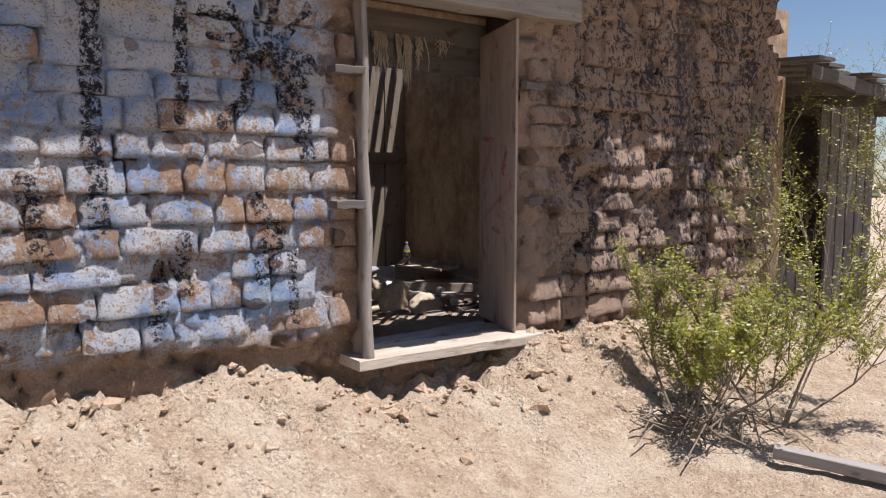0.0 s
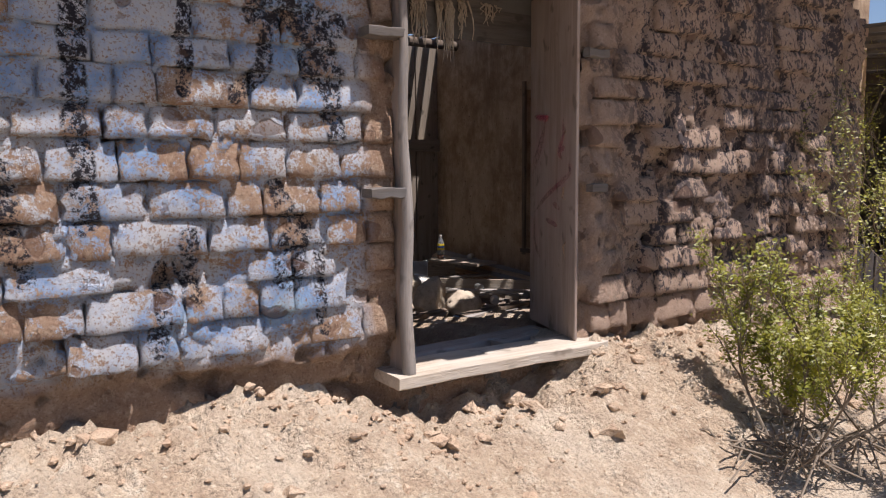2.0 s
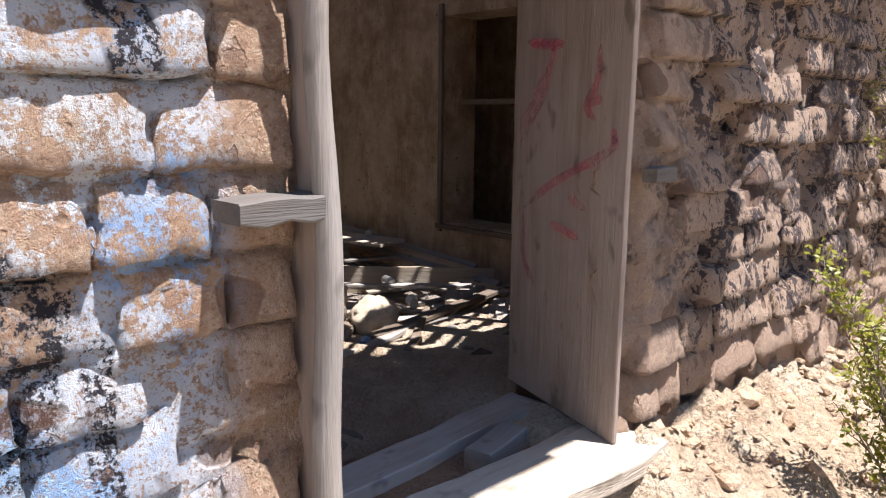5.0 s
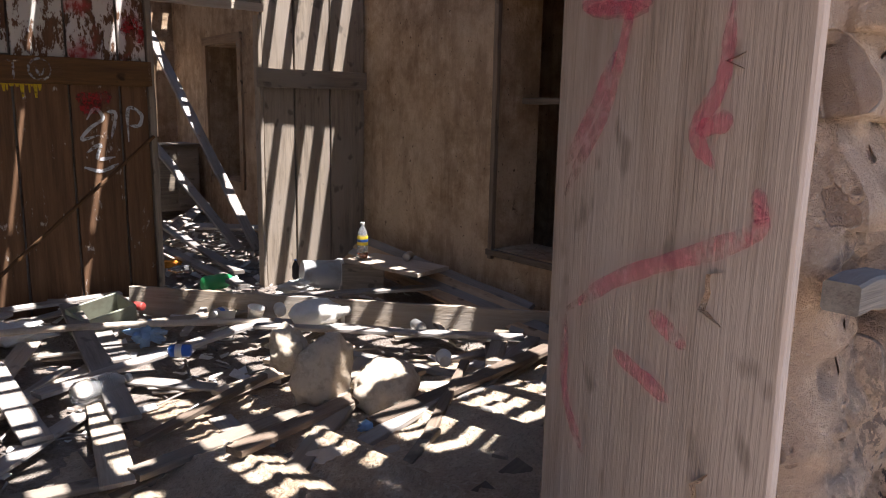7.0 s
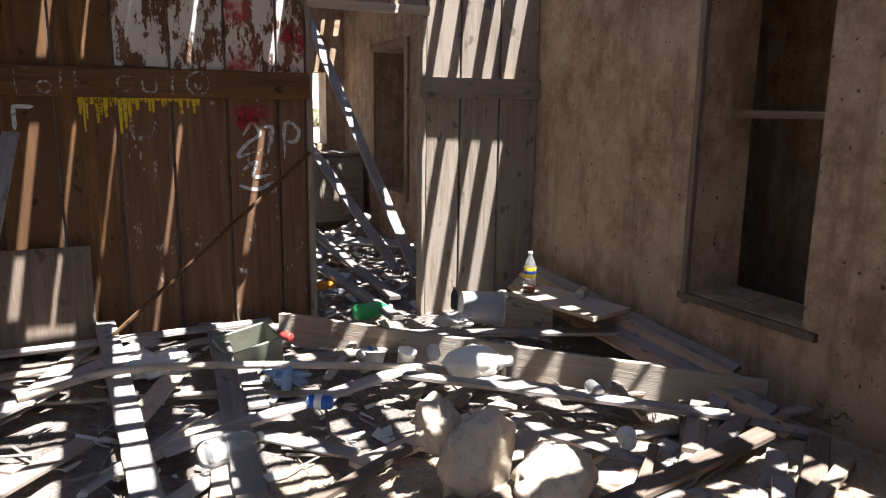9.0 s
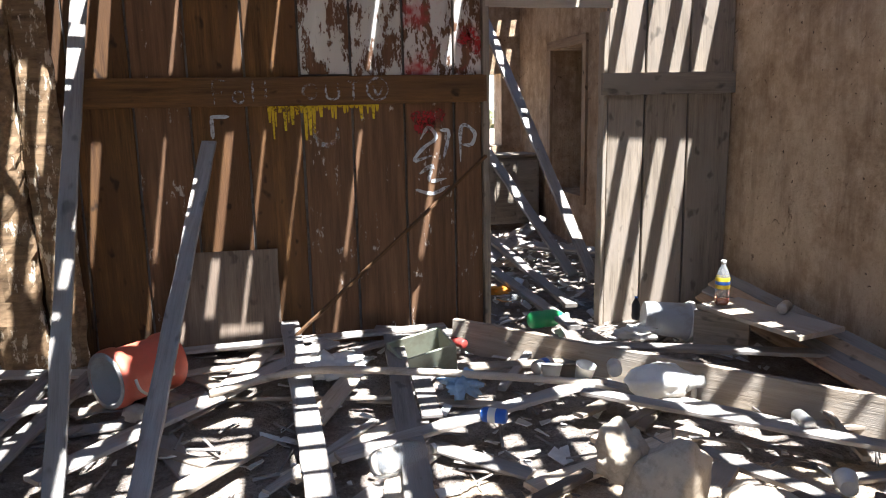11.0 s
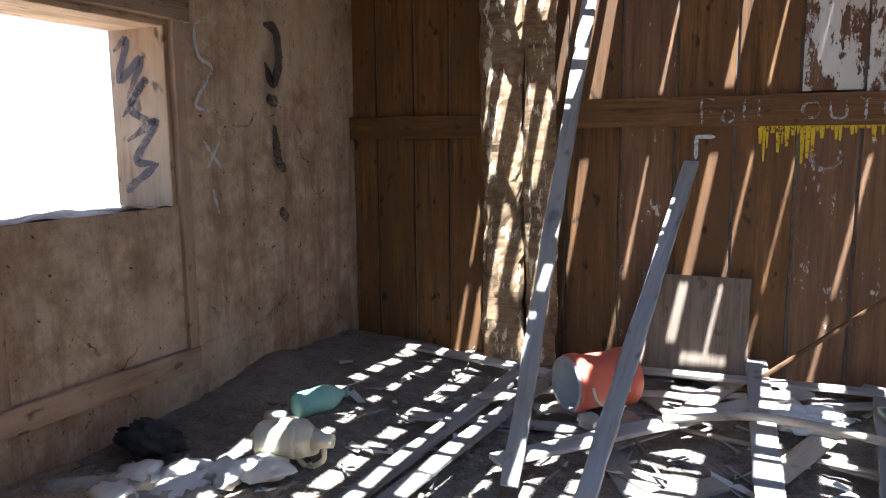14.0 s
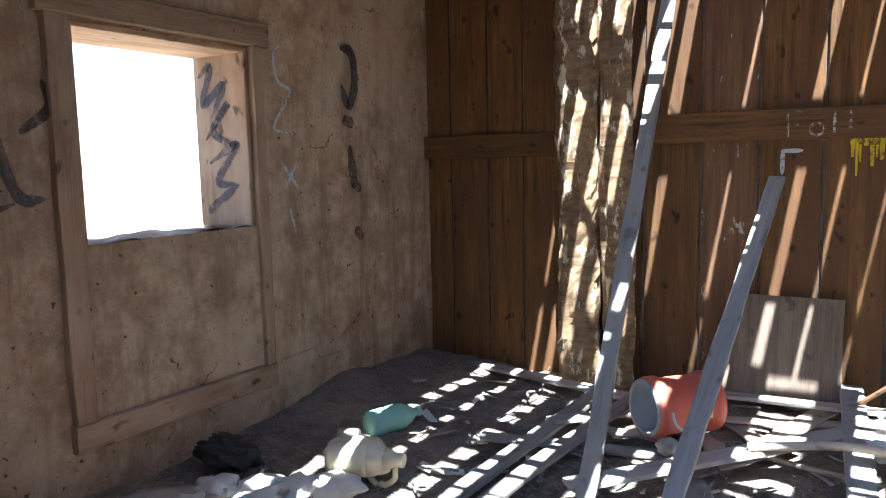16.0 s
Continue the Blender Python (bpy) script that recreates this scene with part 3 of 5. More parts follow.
# ---- roof: gappy boards over cross laths ----
roof = thing("roof", "decayed board roof full of gaps over cross poles", "roof", kind="structure")
rng = random.Random(7)
def run(y0s, y1, widths, gaps, lo, hi, thick=0.028):
    """Boards side by side from lo to hi, each with the gap that follows it."""
    x = lo
    while x < hi:
        w = rng.uniform(*widths)
        y0 = y0s(x) if callable(y0s) else y0s
        board("roof_board", (x + w / 2, y0, 3.20), (x + w / 2 + rng.uniform(-0.01, 0.01), y1, 3.20), w, thick, "roof", parent=roof, wear=0.008)
        x += w + gaps(x + w)


def eave(x):
    ragged = 0.5 if 4.35 < x < 4.8 or 5.62 < x < 5.85 else rng.random()
    if x < 2.27:
        return FRONT - 0.43 - 0.03 * math.sin(x * 2.3) - 0.035 * ragged
    if 4.25 < x < 4.8 or 5.05 < x < 5.3 or 5.6 < x < 6.0:
        return FRONT - 0.40 - 0.09 * ragged
    return FRONT - 0.74 - 0.08 * ragged


def wide_gaps(x):
    if x < 0.62:
        return -0.03
    if x < 2.3:
        return rng.choice((0.03, 0.05, 0.07, 0.10))
    if x > 4.6:
        return rng.choice((0.16, 0.22, 0.28))
    return rng.choice((0.05, 0.08, 0.12, 0.17, 0.22, 0.26))


run(eave, 4.3, (0.18, 0.30), lambda x: -0.012, LEFT_X - 2.2, 6.3, 0.02)
run(4.28, 7.95, (0.12, 0.24), wide_gaps, LEFT_X - 0.45, RIGHT_X + 0.1)
run(7.94, 9.02, (0.18, 0.28), lambda x: -0.03, LEFT_X - 0.45, 0.80)
run(7.94, 9.02, (0.06, 0.11), lambda x: rng.choice((0.05, 0.07, 0.09)), 0.85, 1.75)
run(7.94, 9.02, (0.18, 0.30), lambda x: rng.choice((-0.02, 0.010, 0.016, 0.03, -0.02, 0.05)), 1.78, 4.9)
run(7.94, 9.02, (0.07, 0.12), lambda x: rng.choice((0.08, 0.10, 0.12)), 5.0, 6.0)
run(9.01, 14.7, (0.12, 0.22), lambda x: rng.choice((0.06, 0.1, 0.16)), LEFT_X - 0.45, RIGHT_X + 0.1)
y = 4.35
while y < 14.6:
    board("roof_lath", (LEFT_X - 0.3, y + rng.uniform(-0.04, 0.04), 3.15), (4.8 if 7.6 < y < 9.0 else RIGHT_X + 0.2, y + rng.uniform(-0.04, 0.04), 3.15), rng.uniform(0.05, 0.12), 0.04, "roof", parent=roof, wear=0.02)
    y += rng.uniform(0.13, 0.26) if y < 7.7 or y > 9 else rng.uniform(0.32, 0.45)
for y in (5.3, 6.9, 8.5, 10.4, 12.2, 13.8):
    part("roof_pole", tube([(LEFT_X - 0.3, y, 3.03), (2.6, y + 0.05, 3.05), (RIGHT_X + 0.3, y, 3.03)], 0.06), "roof", roof, smooth=True)
# boards added behind the lintel to hide the roof, dark to stand for shade
for k in range(5):
    board("header_board", (1.95, 4.235, 2.30 + 0.19 * k), (3.45, 4.235, 2.30 + 0.19 * k), 0.20, 0.02, "shed", parent=roof, up=(0, -1, 0))
straw = bmesh.new()
for bx, spread, drop, many in ((2.24, 0.10, 0.10, 14), (2.52, 0.05, 0.26, 26), (2.70, 0.06, 0.34, 26), (2.82, 0.03, 0.20, 14), (3.02, 0.08, 0.12, 12)):
    for k in range(many):
        x, hang = bx + rng.gauss(0, spread * 0.5), drop * rng.uniform(0.35, 1.15)
        pts = [(x, 4.21, 2.42)]
        for q in range(4):
            pts.append((pts[-1][0] + rng.uniform(-0.016, 0.016), 4.20 + rng.uniform(-0.03, 0.01), pts[-1][2] - hang / 4))
        tube(pts, rng.uniform(0.004, 0.008), straw, 4, 0.002)
part("hanging_straw", straw, "pale", roof, "wisps of straw hanging from the roof edge")

# ---- plank partition with its doorway ----
partition = thing("wall_partition", "wide brown plank partition with battens, old paint and sprayed marks", "wall", kind="structure")


def plank(x0, x1, z0, z1, material, depth=0.0):
    board("plank", ((x0 + x1) / 2, PART_Y + 0.014 + depth, z0), ((x0 + x1) / 2, PART_Y + 0.014 + depth, z1), x1 - x0 - 0.013, 0.026, material, parent=partition, up=(0, -1, 0), wear=0.003)


for x0, x1, mat in ((-0.40, -0.19, "brown"), (-0.19, 0.12, "brown"), (0.12, 0.40, "brown"), (0.40, 0.70, "brown"), (0.70, 1.26, "brown"), (1.26, 1.62, "brown"), (1.62, 1.96, "scuffed"), (1.96, 2.31, "brown"), (2.31, 2.66, "brown")):
    plank(x0, x1, 0.0, 3.1, mat, 0.006 * (len(mat) % 2))
for x0, x1, low, high in ((2.66, 2.99, "scuffed", "flaked"), (2.99, 3.34, "scuffed", "flaked"), (3.34, 3.68, "scuffed", "flaked_red"), (3.68, 3.88, "scuffed", "flaked_red")):
    plank(x0, x1, 0.0, 1.70, low)
    plank(x0, x1, 1.86, 3.1, high)
for x0, x1 in ((4.79, 5.08), (5.08, 5.42), (5.42, 5.77)):
    plank(x0, x1, 0.0, 3.1, "weather")
for x0, x1 in ((3.93, 4.22), (4.22, 4.5), (4.5, 4.79)):
    plank(x0, x1, 2.36, 3.1, "weather")


backing = box(LEFT_X, 3.88, PART_Y + 0.036, PART_Y + 0.05, 0, 3.1)
box(4.80, RIGHT_X, PART_Y + 0.036, PART_Y + 0.05, 0, 3.1, bm=backing)
box(3.93, 4.80, PART_Y + 0.036, PART_Y + 0.05, 2.38, 3.1, bm=backing)
part("backing", backing, "shed", partition)


def batten(x0, x1, z0, z1, mat, y=PART_Y - 0.018):
    return board("batten", (x0, y, (z0 + z1) / 2), (x1, y, (z0 + z1) / 2), z1 - z0, 0.034, mat, parent=partition, up=(0, -1, 0), wear=0.006)


batten(1.26, 3.89, 1.68, 1.87, "brown")
batten(-0.40, 0.74, 1.62, 1.79, "brown")
batten(4.76, 5.78, 1.71, 1.87, "weather")
batten(3.90, 4.80, 2.30, 2.37, "pale")
board("door_post", (3.90, PART_Y + 0.03, 0), (3.90, PART_Y + 0.03, 3.1), 0.05, 0.13, "weather", parent=partition, up=(0, -1, 0))
board("door_post", (4.77, PART_Y + 0.03, 0), (4.77, PART_Y + 0.03, 2.3), 0.035, 0.10, "pale", parent=partition, up=(0, -1, 0))
for cx, w, k in ((0.86, 0.145, 1), (1.13, 0.105, 2)):
    log = lathe([(w, 0.05 * q) for q in range(61)], 20)
    for v in log.verts:
        p = Vector((v.co.x * 6, v.co.y * 6, v.co.z * 1.6 + 9 * k))
        swell = 1 + 0.22 * noise.fractal(p, 0.8, 2.1, 4) + 0.16 * noise.fractal(p * Vector((4, 4, 3.0)), 0.7, 2.1, 3)
        v.co = Vector((v.co.x * swell - 0.012 * v.co.z, v.co.y * swell * 0.75, v.co.z))
    part("log_post", log, "bark", partition, "rough split log with peeling bark", at=pose(cx, PART_Y - 0.085, 0.03))

# ---- doorway of the front wall ----
door_1 = thing("door_1", "open weathered doorway frame with a worn timber sill", "doorway", kind="structure")
board("sill", (1.955, 3.615, 0.452), (3.29, 3.60, 0.447), 0.32, 0.058, "sill", parent=door_1, wear=0.03)
board("inner_sill", (2.04, 3.98, 0.42), (3.30, 4.06, 0.43), 0.16, 0.05, "grey", parent=door_1, wear=0.02)
board("loose_block", (2.80, 3.84, 0.43), (3.05, 3.90, 0.43), 0.10, 0.08, "grey", parent=door_1)
jamb = board("jamb", (3.245, 3.88, 0.47), (3.245, 3.88, 2.47), 0.66, 0.018, "jamb", parent=door_1, up=(-1, 0.33, 0), wear=0.003)
post = lathe([(0.034 - 0.0006 * k, 0.43 + 0.07 * k) for k in range(31)], 12)
for v in post.verts:
    bend = Vector((0.006 * math.sin(v.co.z * 6.5) + 2.020 - 0.006 * v.co.z, 3.513 + 0.006 * math.sin(v.co.z * 9), 0))
    v.co = v.co + bend + 0.005 * noise.noise(v.co * 9) * Vector((1, 1, 0))
upright = Matrix.Rotation(radians(-90), 4, "Y")
post.transform(upright.inverted())
part("side_post", post, "grey", door_1, "slightly crooked peeled pole", smooth=True, at=upright)
board("jamb", (2.03, 3.86, 0.47), (2.03, 3.86, 2.47), 0.62, 0.03, "jamb", parent=door_1, up=(1, 0, 0), wear=0.003)
board("lintel", (1.98, 3.60, 2.54), (3.62, 3.60, 2.56), 0.15, 0.20, "grey", parent=door_1, up=(0, -1, 0), wear=0.012)
for a, b, zz in ((1.83, 2.02, 1.33), (1.84, 2.02, 2.04), (3.19, 3.32, 1.33), (3.19, 3.32, 2.06)):
    board("anchor_block", (a, 3.54, zz), (b, 3.54, zz), 0.055, 0.10 if a < 3 else 0.05, "shed", parent=door_1, up=(0, -1, 0), wear=0.01)

# ---- window casing in the left wall ----
window_1 = thing("window_1", "half-filled old doorway left as an open square window", "window", kind="structure")
LX = LEFT_X + 0.015
board("casing", (LX, 5.985, 0.36), (LX, 5.985, 2.26), 0.11, 0.05, "casing", parent=window_1, up=(1, 0, 0))
board("casing", (LX, 7.135, 0.36), (LX, 7.135, 2.30), 0.08, 0.05, "casing", parent=window_1, up=(1, 0, 0))
board("casing", (LX + 0.004, 5.90, 2.31), (LX + 0.004, 7.22, 2.31), 0.13, 0.055, "casing", parent=window_1, up=(1, 0, 0))
board("bottom_board", (LX + 0.01, 5.93, 0.43), (LX + 0.01, 7.18, 0.41), 0.13, 0.05, "casing", parent=window_1, up=(1, 0, 0))
fill = bmesh.new()
box(LEFT_X - 0.40, LEFT_X + 0.0, 6.04, 7.10, 0.46, 1.25, bm=fill)
wall_grid(fill, 6.04, 7.10, 0.46, 1.27, lambda u, v: (LEFT_X + 0.012 + 0.008 * noise.fractal(Vector((1, u * 3, v * 3)), 0.9, 2.1, 3), u, v), 0.06)
wall_grid(fill, LEFT_X - 0.41, LEFT_X + 0.015, 6.04, 7.10, lambda u, v: (u, v, 1.26 + 0.03 * noise.fractal(Vector((u * 4, v * 4, 3)), 0.9, 2.1, 4)), 0.05)
part("infill", fill, "plaster", window_1, "mud infill below the opening")
board("reveal", (LEFT_X - 0.2, 7.085, 1.25), (LEFT_X - 0.2, 7.085, 2.24), 0.40, 0.03, "casing", parent=window_1, up=(0, -1, 0), wear=0.003)
board("reveal", (LEFT_X - 0.2, 6.065, 1.25), (LEFT_X - 0.2, 6.065, 2.24), 0.40, 0.03, "casing", parent=window_1, up=(0, 1, 0), wear=0.003)
board("reveal", (LEFT_X - 0.2, 6.05, 2.225), (LEFT_X - 0.2, 7.10, 2.225), 0.40, 0.03, "casing", parent=window_1, up=(0, 0, 1), wear=0.003)

# ---- wooden shed beyond the wall's end ----
shed = thing("shed", "grey wooden lean-to shed with a sagging plank roof", "shed")
board("roof_edge", (6.2, 3.35, 2.40), (9.3, 3.35, 2.16), 0.13, 0.05, "shed", parent=shed, up=(0, -1, 0), wear=0.02)
for k in range(11):
    board("roof_plank", (6.25 + 0.29 * k, 3.2 + 0.08 * (k % 3), 2.48 - 0.022 * k), (6.25 + 0.29 * k, 3.97 if k < 3 else 5.8, 2.53 - 0.022 * k if k < 3 else 2.66 - 0.022 * k), 0.285, 0.03, "shed", parent=shed, wear=0.015)
for k in range(1, 4):
    board("rafter", (6.5 + 0.85 * k, 3.3, 2.38 - 0.06 * k), (6.5 + 0.85 * k, 5.8, 2.56 - 0.06 * k), 0.06, 0.10, "shed", parent=shed)
for k in range(6):
    xx = 7.95 + 0.21 * k
    board("wall_plank", (xx, 4.1, 1.35 if k == 0 else -0.05), (xx + 0.02, 4.1, 2.3), 0.20, 0.03, "shed", parent=shed, up=(0, -1, 0), wear=0.02)
for k in range(4):
    xx = 7.2 + 0.20 * k
    board("wall_plank", (xx, 4.1, -0.05), (xx, 4.1, 0.72 - 0.05 * k), 0.19, 0.03, "shed", parent=shed, up=(0, -1, 0), wear=0.02)
part("back_wall", box(7.02, 9.1, 5.8, 5.9, -0.1, 2.5), "shed", shed)
part("end_wall", box(9.1, 9.16, 4.12, 5.9, -0.1, 2.3), "shed", shed)
board("post", (9.1, 3.4, -0.05), (9.1, 3.4, 2.15), 0.10, 0.10, "shed", parent=shed)
# ---- boards and beams lying in the room ----
def fallen(a, b, width, thick=0.024, mat="grey", up=(0, 0, 1), name="loose_board", label="grey weathered board fallen on the rubbish", roll=0.0, bow=0.0):
    return board(name, a, b, width, thick, mat, label, "board", up=up, roll=roll, wear=0.008, bow=bow, group="fallen boards")


fallen((3.58, 8.60, 0.145), (5.62, 6.35, 0.16), 0.24, 0.05, "pale", up=(-0.7, -0.7, 0.1), name="beam", label="thick pale plank lying on its edge across the rubbish")
fallen((1.58, 6.88, 0.12), (1.49, 8.74, 2.75), 0.088, 0.03, name="leaning_board", up=(0.1, -1, 0.8), label="long grey lath leaning against the plank partition")
fallen((1.92, 6.70, 0.12), (2.07, 8.86, 1.46), 0.095, 0.028, name="leaning_board", up=(0, -1, 1.2), label="grey lath leaning against the plank partition")
fallen((1.45, 7.05, 0.16), (2.75, 8.42, 0.22), 0.13)
fallen((2.50, 8.88, 0.24), (2.64, 6.50, 0.14), 0.13)
fallen((3.16, 8.55, 0.20), (3.00, 6.45, 0.16), 0.13)
fallen((1.12, 8.55, 0.13), (0.98, 6.55, 0.11), 0.12)
fallen((1.34, 8.50, 0.12), (1.12, 6.45, 0.10), 0.11, bow=0.02)
fallen((1.65, 8.60, 0.18), (3.55, 8.66, 0.20), 0.10)
fallen((2.45, 8.55, 0.16), (3.88, 8.86, 1.32), 0.035, 0.02, name="leaning_stick", label="thin dark stick leaning against the partition", mat="brown")
fallen((0.05, 8.75, 0.13), (1.30, 8.50, 0.12), 0.12)
fallen((2.70, 6.95, 0.17), (4.1, 7.45, 0.20), 0.10)
fallen((3.95, 7.25, 0.24), (5.2, 6.2, 0.22), 0.09)
fallen((4.05, 7.50, 0.20), (5.5, 6.0, 0.16), 0.10)
fallen((4.3, 6.1, 0.14), (5.6, 5.2, 0.14), 0.10)
fallen((3.5, 5.3, 0.12), (5.3, 6.2, 0.20), 0.09)
fallen((3.9, 4.9, 0.12), (5.2, 5.9, 0.16), 0.10)
fallen((4.1, 8.3, 0.14), (5.6, 7.4, 0.24), 0.12)
for k in range(4):
    fallen((5.62 - 0.05 * k, 8.75, 0.40 - 0.05 * k), (5.66 - 0.08 * k, 6.6 - 0.2 * k, 0.24 - 0.03 * k), 0.09, 0.03, "casing" if k % 2 else "grey", up=(-0.6, 0, 1), label="old lath stacked along the foot of the plaster wall")
rng = random.Random(21)
for k in range(64):
    cx, cy = rng.uniform(1.2, 5.5), rng.uniform(4.75, 8.7)
    if cx > 4.6 and cy > 7.0:
        cx -= 2.2
    a, l = rng.uniform(0, math.pi), rng.uniform(0.35, 1.3)
    z = floor_z(cx, cy) + 0.03 + rng.uniform(0, 0.06)
    d = Vector((math.cos(a), math.sin(a), rng.uniform(-0.05, 0.05))) * l / 2
    fallen(Vector((cx, cy, z)) - d, Vector((cx, cy, z)) + d, rng.uniform(0.04, 0.14), rng.uniform(0.014, 0.026), rng.choice(("grey", "grey", "pale", "weather")))
for k in range(22):
    cx, cy = rng.uniform(1.6, 5.3), rng.uniform(4.6, 5.9)
    a, l = rng.uniform(-0.5, 1.2), rng.uniform(0.4, 1.4)
    z = floor_z(cx, cy) + 0.03 + rng.uniform(0, 0.05)
    d = Vector((math.cos(a), math.sin(a), rng.uniform(-0.04, 0.04))) * l / 2
    fallen(Vector((cx, cy, z)) - d, Vector((cx, cy, z)) + d, rng.uniform(0.05, 0.13), 0.022, rng.choice(("grey", "weather")))
for k in range(30):
    cx, cy = rng.uniform(2.9, 5.2), rng.uniform(4.75, 6.4)
    a, l = rng.uniform(0.15, 0.95), rng.uniform(0.5, 1.5)
    z = floor_z(cx, cy) + 0.06 + rng.uniform(0, 0.11)
    d = Vector((math.cos(a), math.sin(a), rng.uniform(-0.05, 0.05))) * l / 2
    fallen(Vector((cx, cy, z)) - d, Vector((cx, cy, z)) + d, rng.uniform(0.05, 0.11), 0.03, rng.choice(("grey", "weather", "roof")))
# boards in the back room
for a, b in (((4.55, 12.0, 2.9), (4.95, 9.5, 0.25)), ((3.9, 12.9, 2.6), (4.9, 9.8, 0.2)), ((4.3, 13.0, 0.6), (4.6, 9.1, 0.15)), ((4.0, 10.0, 0.2), (5.3, 11.8, 0.4)), ((3.95, 9.6, 0.2), (4.6, 11.2, 0.3)), ((4.1, 11.8, 0.25), (5.5, 10.2, 0.3)), ((4.35, 8.4, 0.2), (4.15, 10.8, 0.3))):
    fallen(a, b, 0.11, 0.03, "grey", up=(0.1, -0.6, 1), label="grey board fallen from the roof of the back room")
for k in range(16):
    cx, cy = rng.uniform(3.8, 5.5), rng.uniform(9.3, 12.5)
    a, l = rng.uniform(0, math.pi), rng.uniform(0.4, 1.2)
    d = Vector((math.cos(a), math.sin(a), 0.08)) * l / 2
    fallen(Vector((cx, cy, 0.13)) - d, Vector((cx, cy, 0.13)) + d, rng.uniform(0.05, 0.14), 0.02, rng.choice(("grey", "pale")))

pole = tube(smooth_line([(2.1, 7.72, 0.22), (2.6, 7.80, 0.27), (3.3, 7.62, 0.26), (4.15, 7.40, 0.20)]), 0.021, sides=9)
tagged(part("pole", pole, "pale", smooth=True), "pale bent pole lying over the boards", "pole")
fallen((2.125, 8.78, 0.09), (2.125, 8.90, 0.73), 0.66, 0.014, "roof", up=(0, -1, 0.2), name="plywood_sheet", label="dull brown plywood sheet leaning against the partition")


# ---- rubbish, one function a kind ----
def cooler():
    t = thing("drink_cooler", "orange plastic drink cooler lying on its side without lid", "cooler", along((1.53, 7.88, 0.27), (1.95, 8.32, 0.27)))
    turn = Matrix.Rotation(radians(90), 4, "Y")
    part("body", lathe([(0.14, -0.262), (0.155, -0.26), (0.165, -0.24), (0.165, -0.19), (0.152, -0.18), (0.150, 0.06), (0.165, 0.08), (0.165, 0.13), (0.15, 0.14), (0.01, 0.142)], 36, m=turn, cap=False), "orange", t, smooth=True)
    part("liner", lathe([(0.132, -0.268), (0.155, -0.268), (0.154, -0.26), (0.13, -0.255), (0.122, 0.06), (0.005, 0.07)], 36, m=turn, cap=False), "liner", t, "pale grey hollow liner", smooth=True)
    part("handle", tube(smooth_line([(-0.20, -0.165, 0.02), (-0.19, -0.19, -0.04), (-0.12, -0.20, -0.10), (-0.06, -0.19, -0.13)]), 0.008), "white", t, "white wire handle")
    part("sticker", box(-0.02, 0.05, -0.155, -0.150, -0.04, 0.0), "cream", t, "small worn sticker")


cooler()


def bottle(name, label, at, height, radius, glassy, cap, paper=None, fluid=None):
    t = thing(name, label, "bottle", at)
    h, r = height, radius
    part("body", lathe([(r * 0.8, 0), (r, 0.02), (r, h * 0.28), (r * 0.94, h * 0.34), (r, h * 0.40), (r, h * 0.62), (r * 0.7, h * 0.78), (r * 0.34, h * 0.88), (r * 0.32, h * 0.94)], 24), glassy, t, smooth=True)
    part("cap", lathe([(r * 0.36, h * 0.935), (r * 0.38, h * 0.945), (r * 0.38, h * 0.995), (r * 0.3, h)], 18), cap, t)
    if paper:
        part("paper_label", lathe([(r * 1.01, h * 0.38), (r * 1.02, h * 0.39), (r * 1.02, h * 0.62), (r * 1.0, h * 0.63)], 24, cap=False), paper, t, "printed wrap label", smooth=True)
        part("label_mark", lathe([(r * 1.03, h * 0.47), (r * 1.035, h * 0.475), (r * 1.035, h * 0.54), (r * 1.03, h * 0.545)], 24, cap=False), "blue", t, "dark blue printed band", smooth=True)
    if fluid:
        part("liquid", lathe([(r * 0.78, 0.008), (r * 0.95, 0.022), (r * 0.95, h * 0.16)], 24), fluid, t, "reddish leftover drink", smooth=True)
    return t


def lying(x, y, z, heading, tilt=0.0):
    """A pose that lays a z-long thing down."""
    return pose(x, y, z, 0, 90 + tilt, heading)


TABLE_Z = 0.385
bottle("drink_bottle", "clear plastic bottle with yellow label and a little red drink", pose(5.20, 8.04, TABLE_Z + 0.002), 0.29, 0.043, "clear", "white", "yellow", "tea")
fallen((5.25, 8.14, 0.37), (5.43, 7.40, 0.37), 0.37, 0.03, "pale", name="seat_board", label="pale board laid flat as a low bench")
fallen((5.05, 8.12, 0.2), (5.30, 7.85, 0.2), 0.30, 0.03, "weather", up=(-1, -1, 0), name="support_board", label="board on edge under the low bench")
bottle("plastic_bottle", "green tinted plastic bottle lying in the dirt", lying(0.22, 7.24, 0.17, 65, -2), 0.34, 0.075, "sage", "sage")
bottle("plastic_bottle", "crushed clear plastic bottle among the boards", lying(2.85, 6.80, 0.19, 20), 0.30, 0.06, "clear", "white")
bottle("plastic_bottle", "small clear bottle in the back room doorway", lying(4.25, 9.2, 0.2, 160), 0.22, 0.035, "clear", "white")
bottle("detergent_bottle", "bright green plastic bottle lying by the doorway", lying(4.12, 8.62, 0.2, 10), 0.30, 0.06, "green", "white")
bottle("sauce_bottle", "dark bottle beside the partition", pose(4.95, 8.72, 0.12), 0.17, 0.03, "black", "blue")


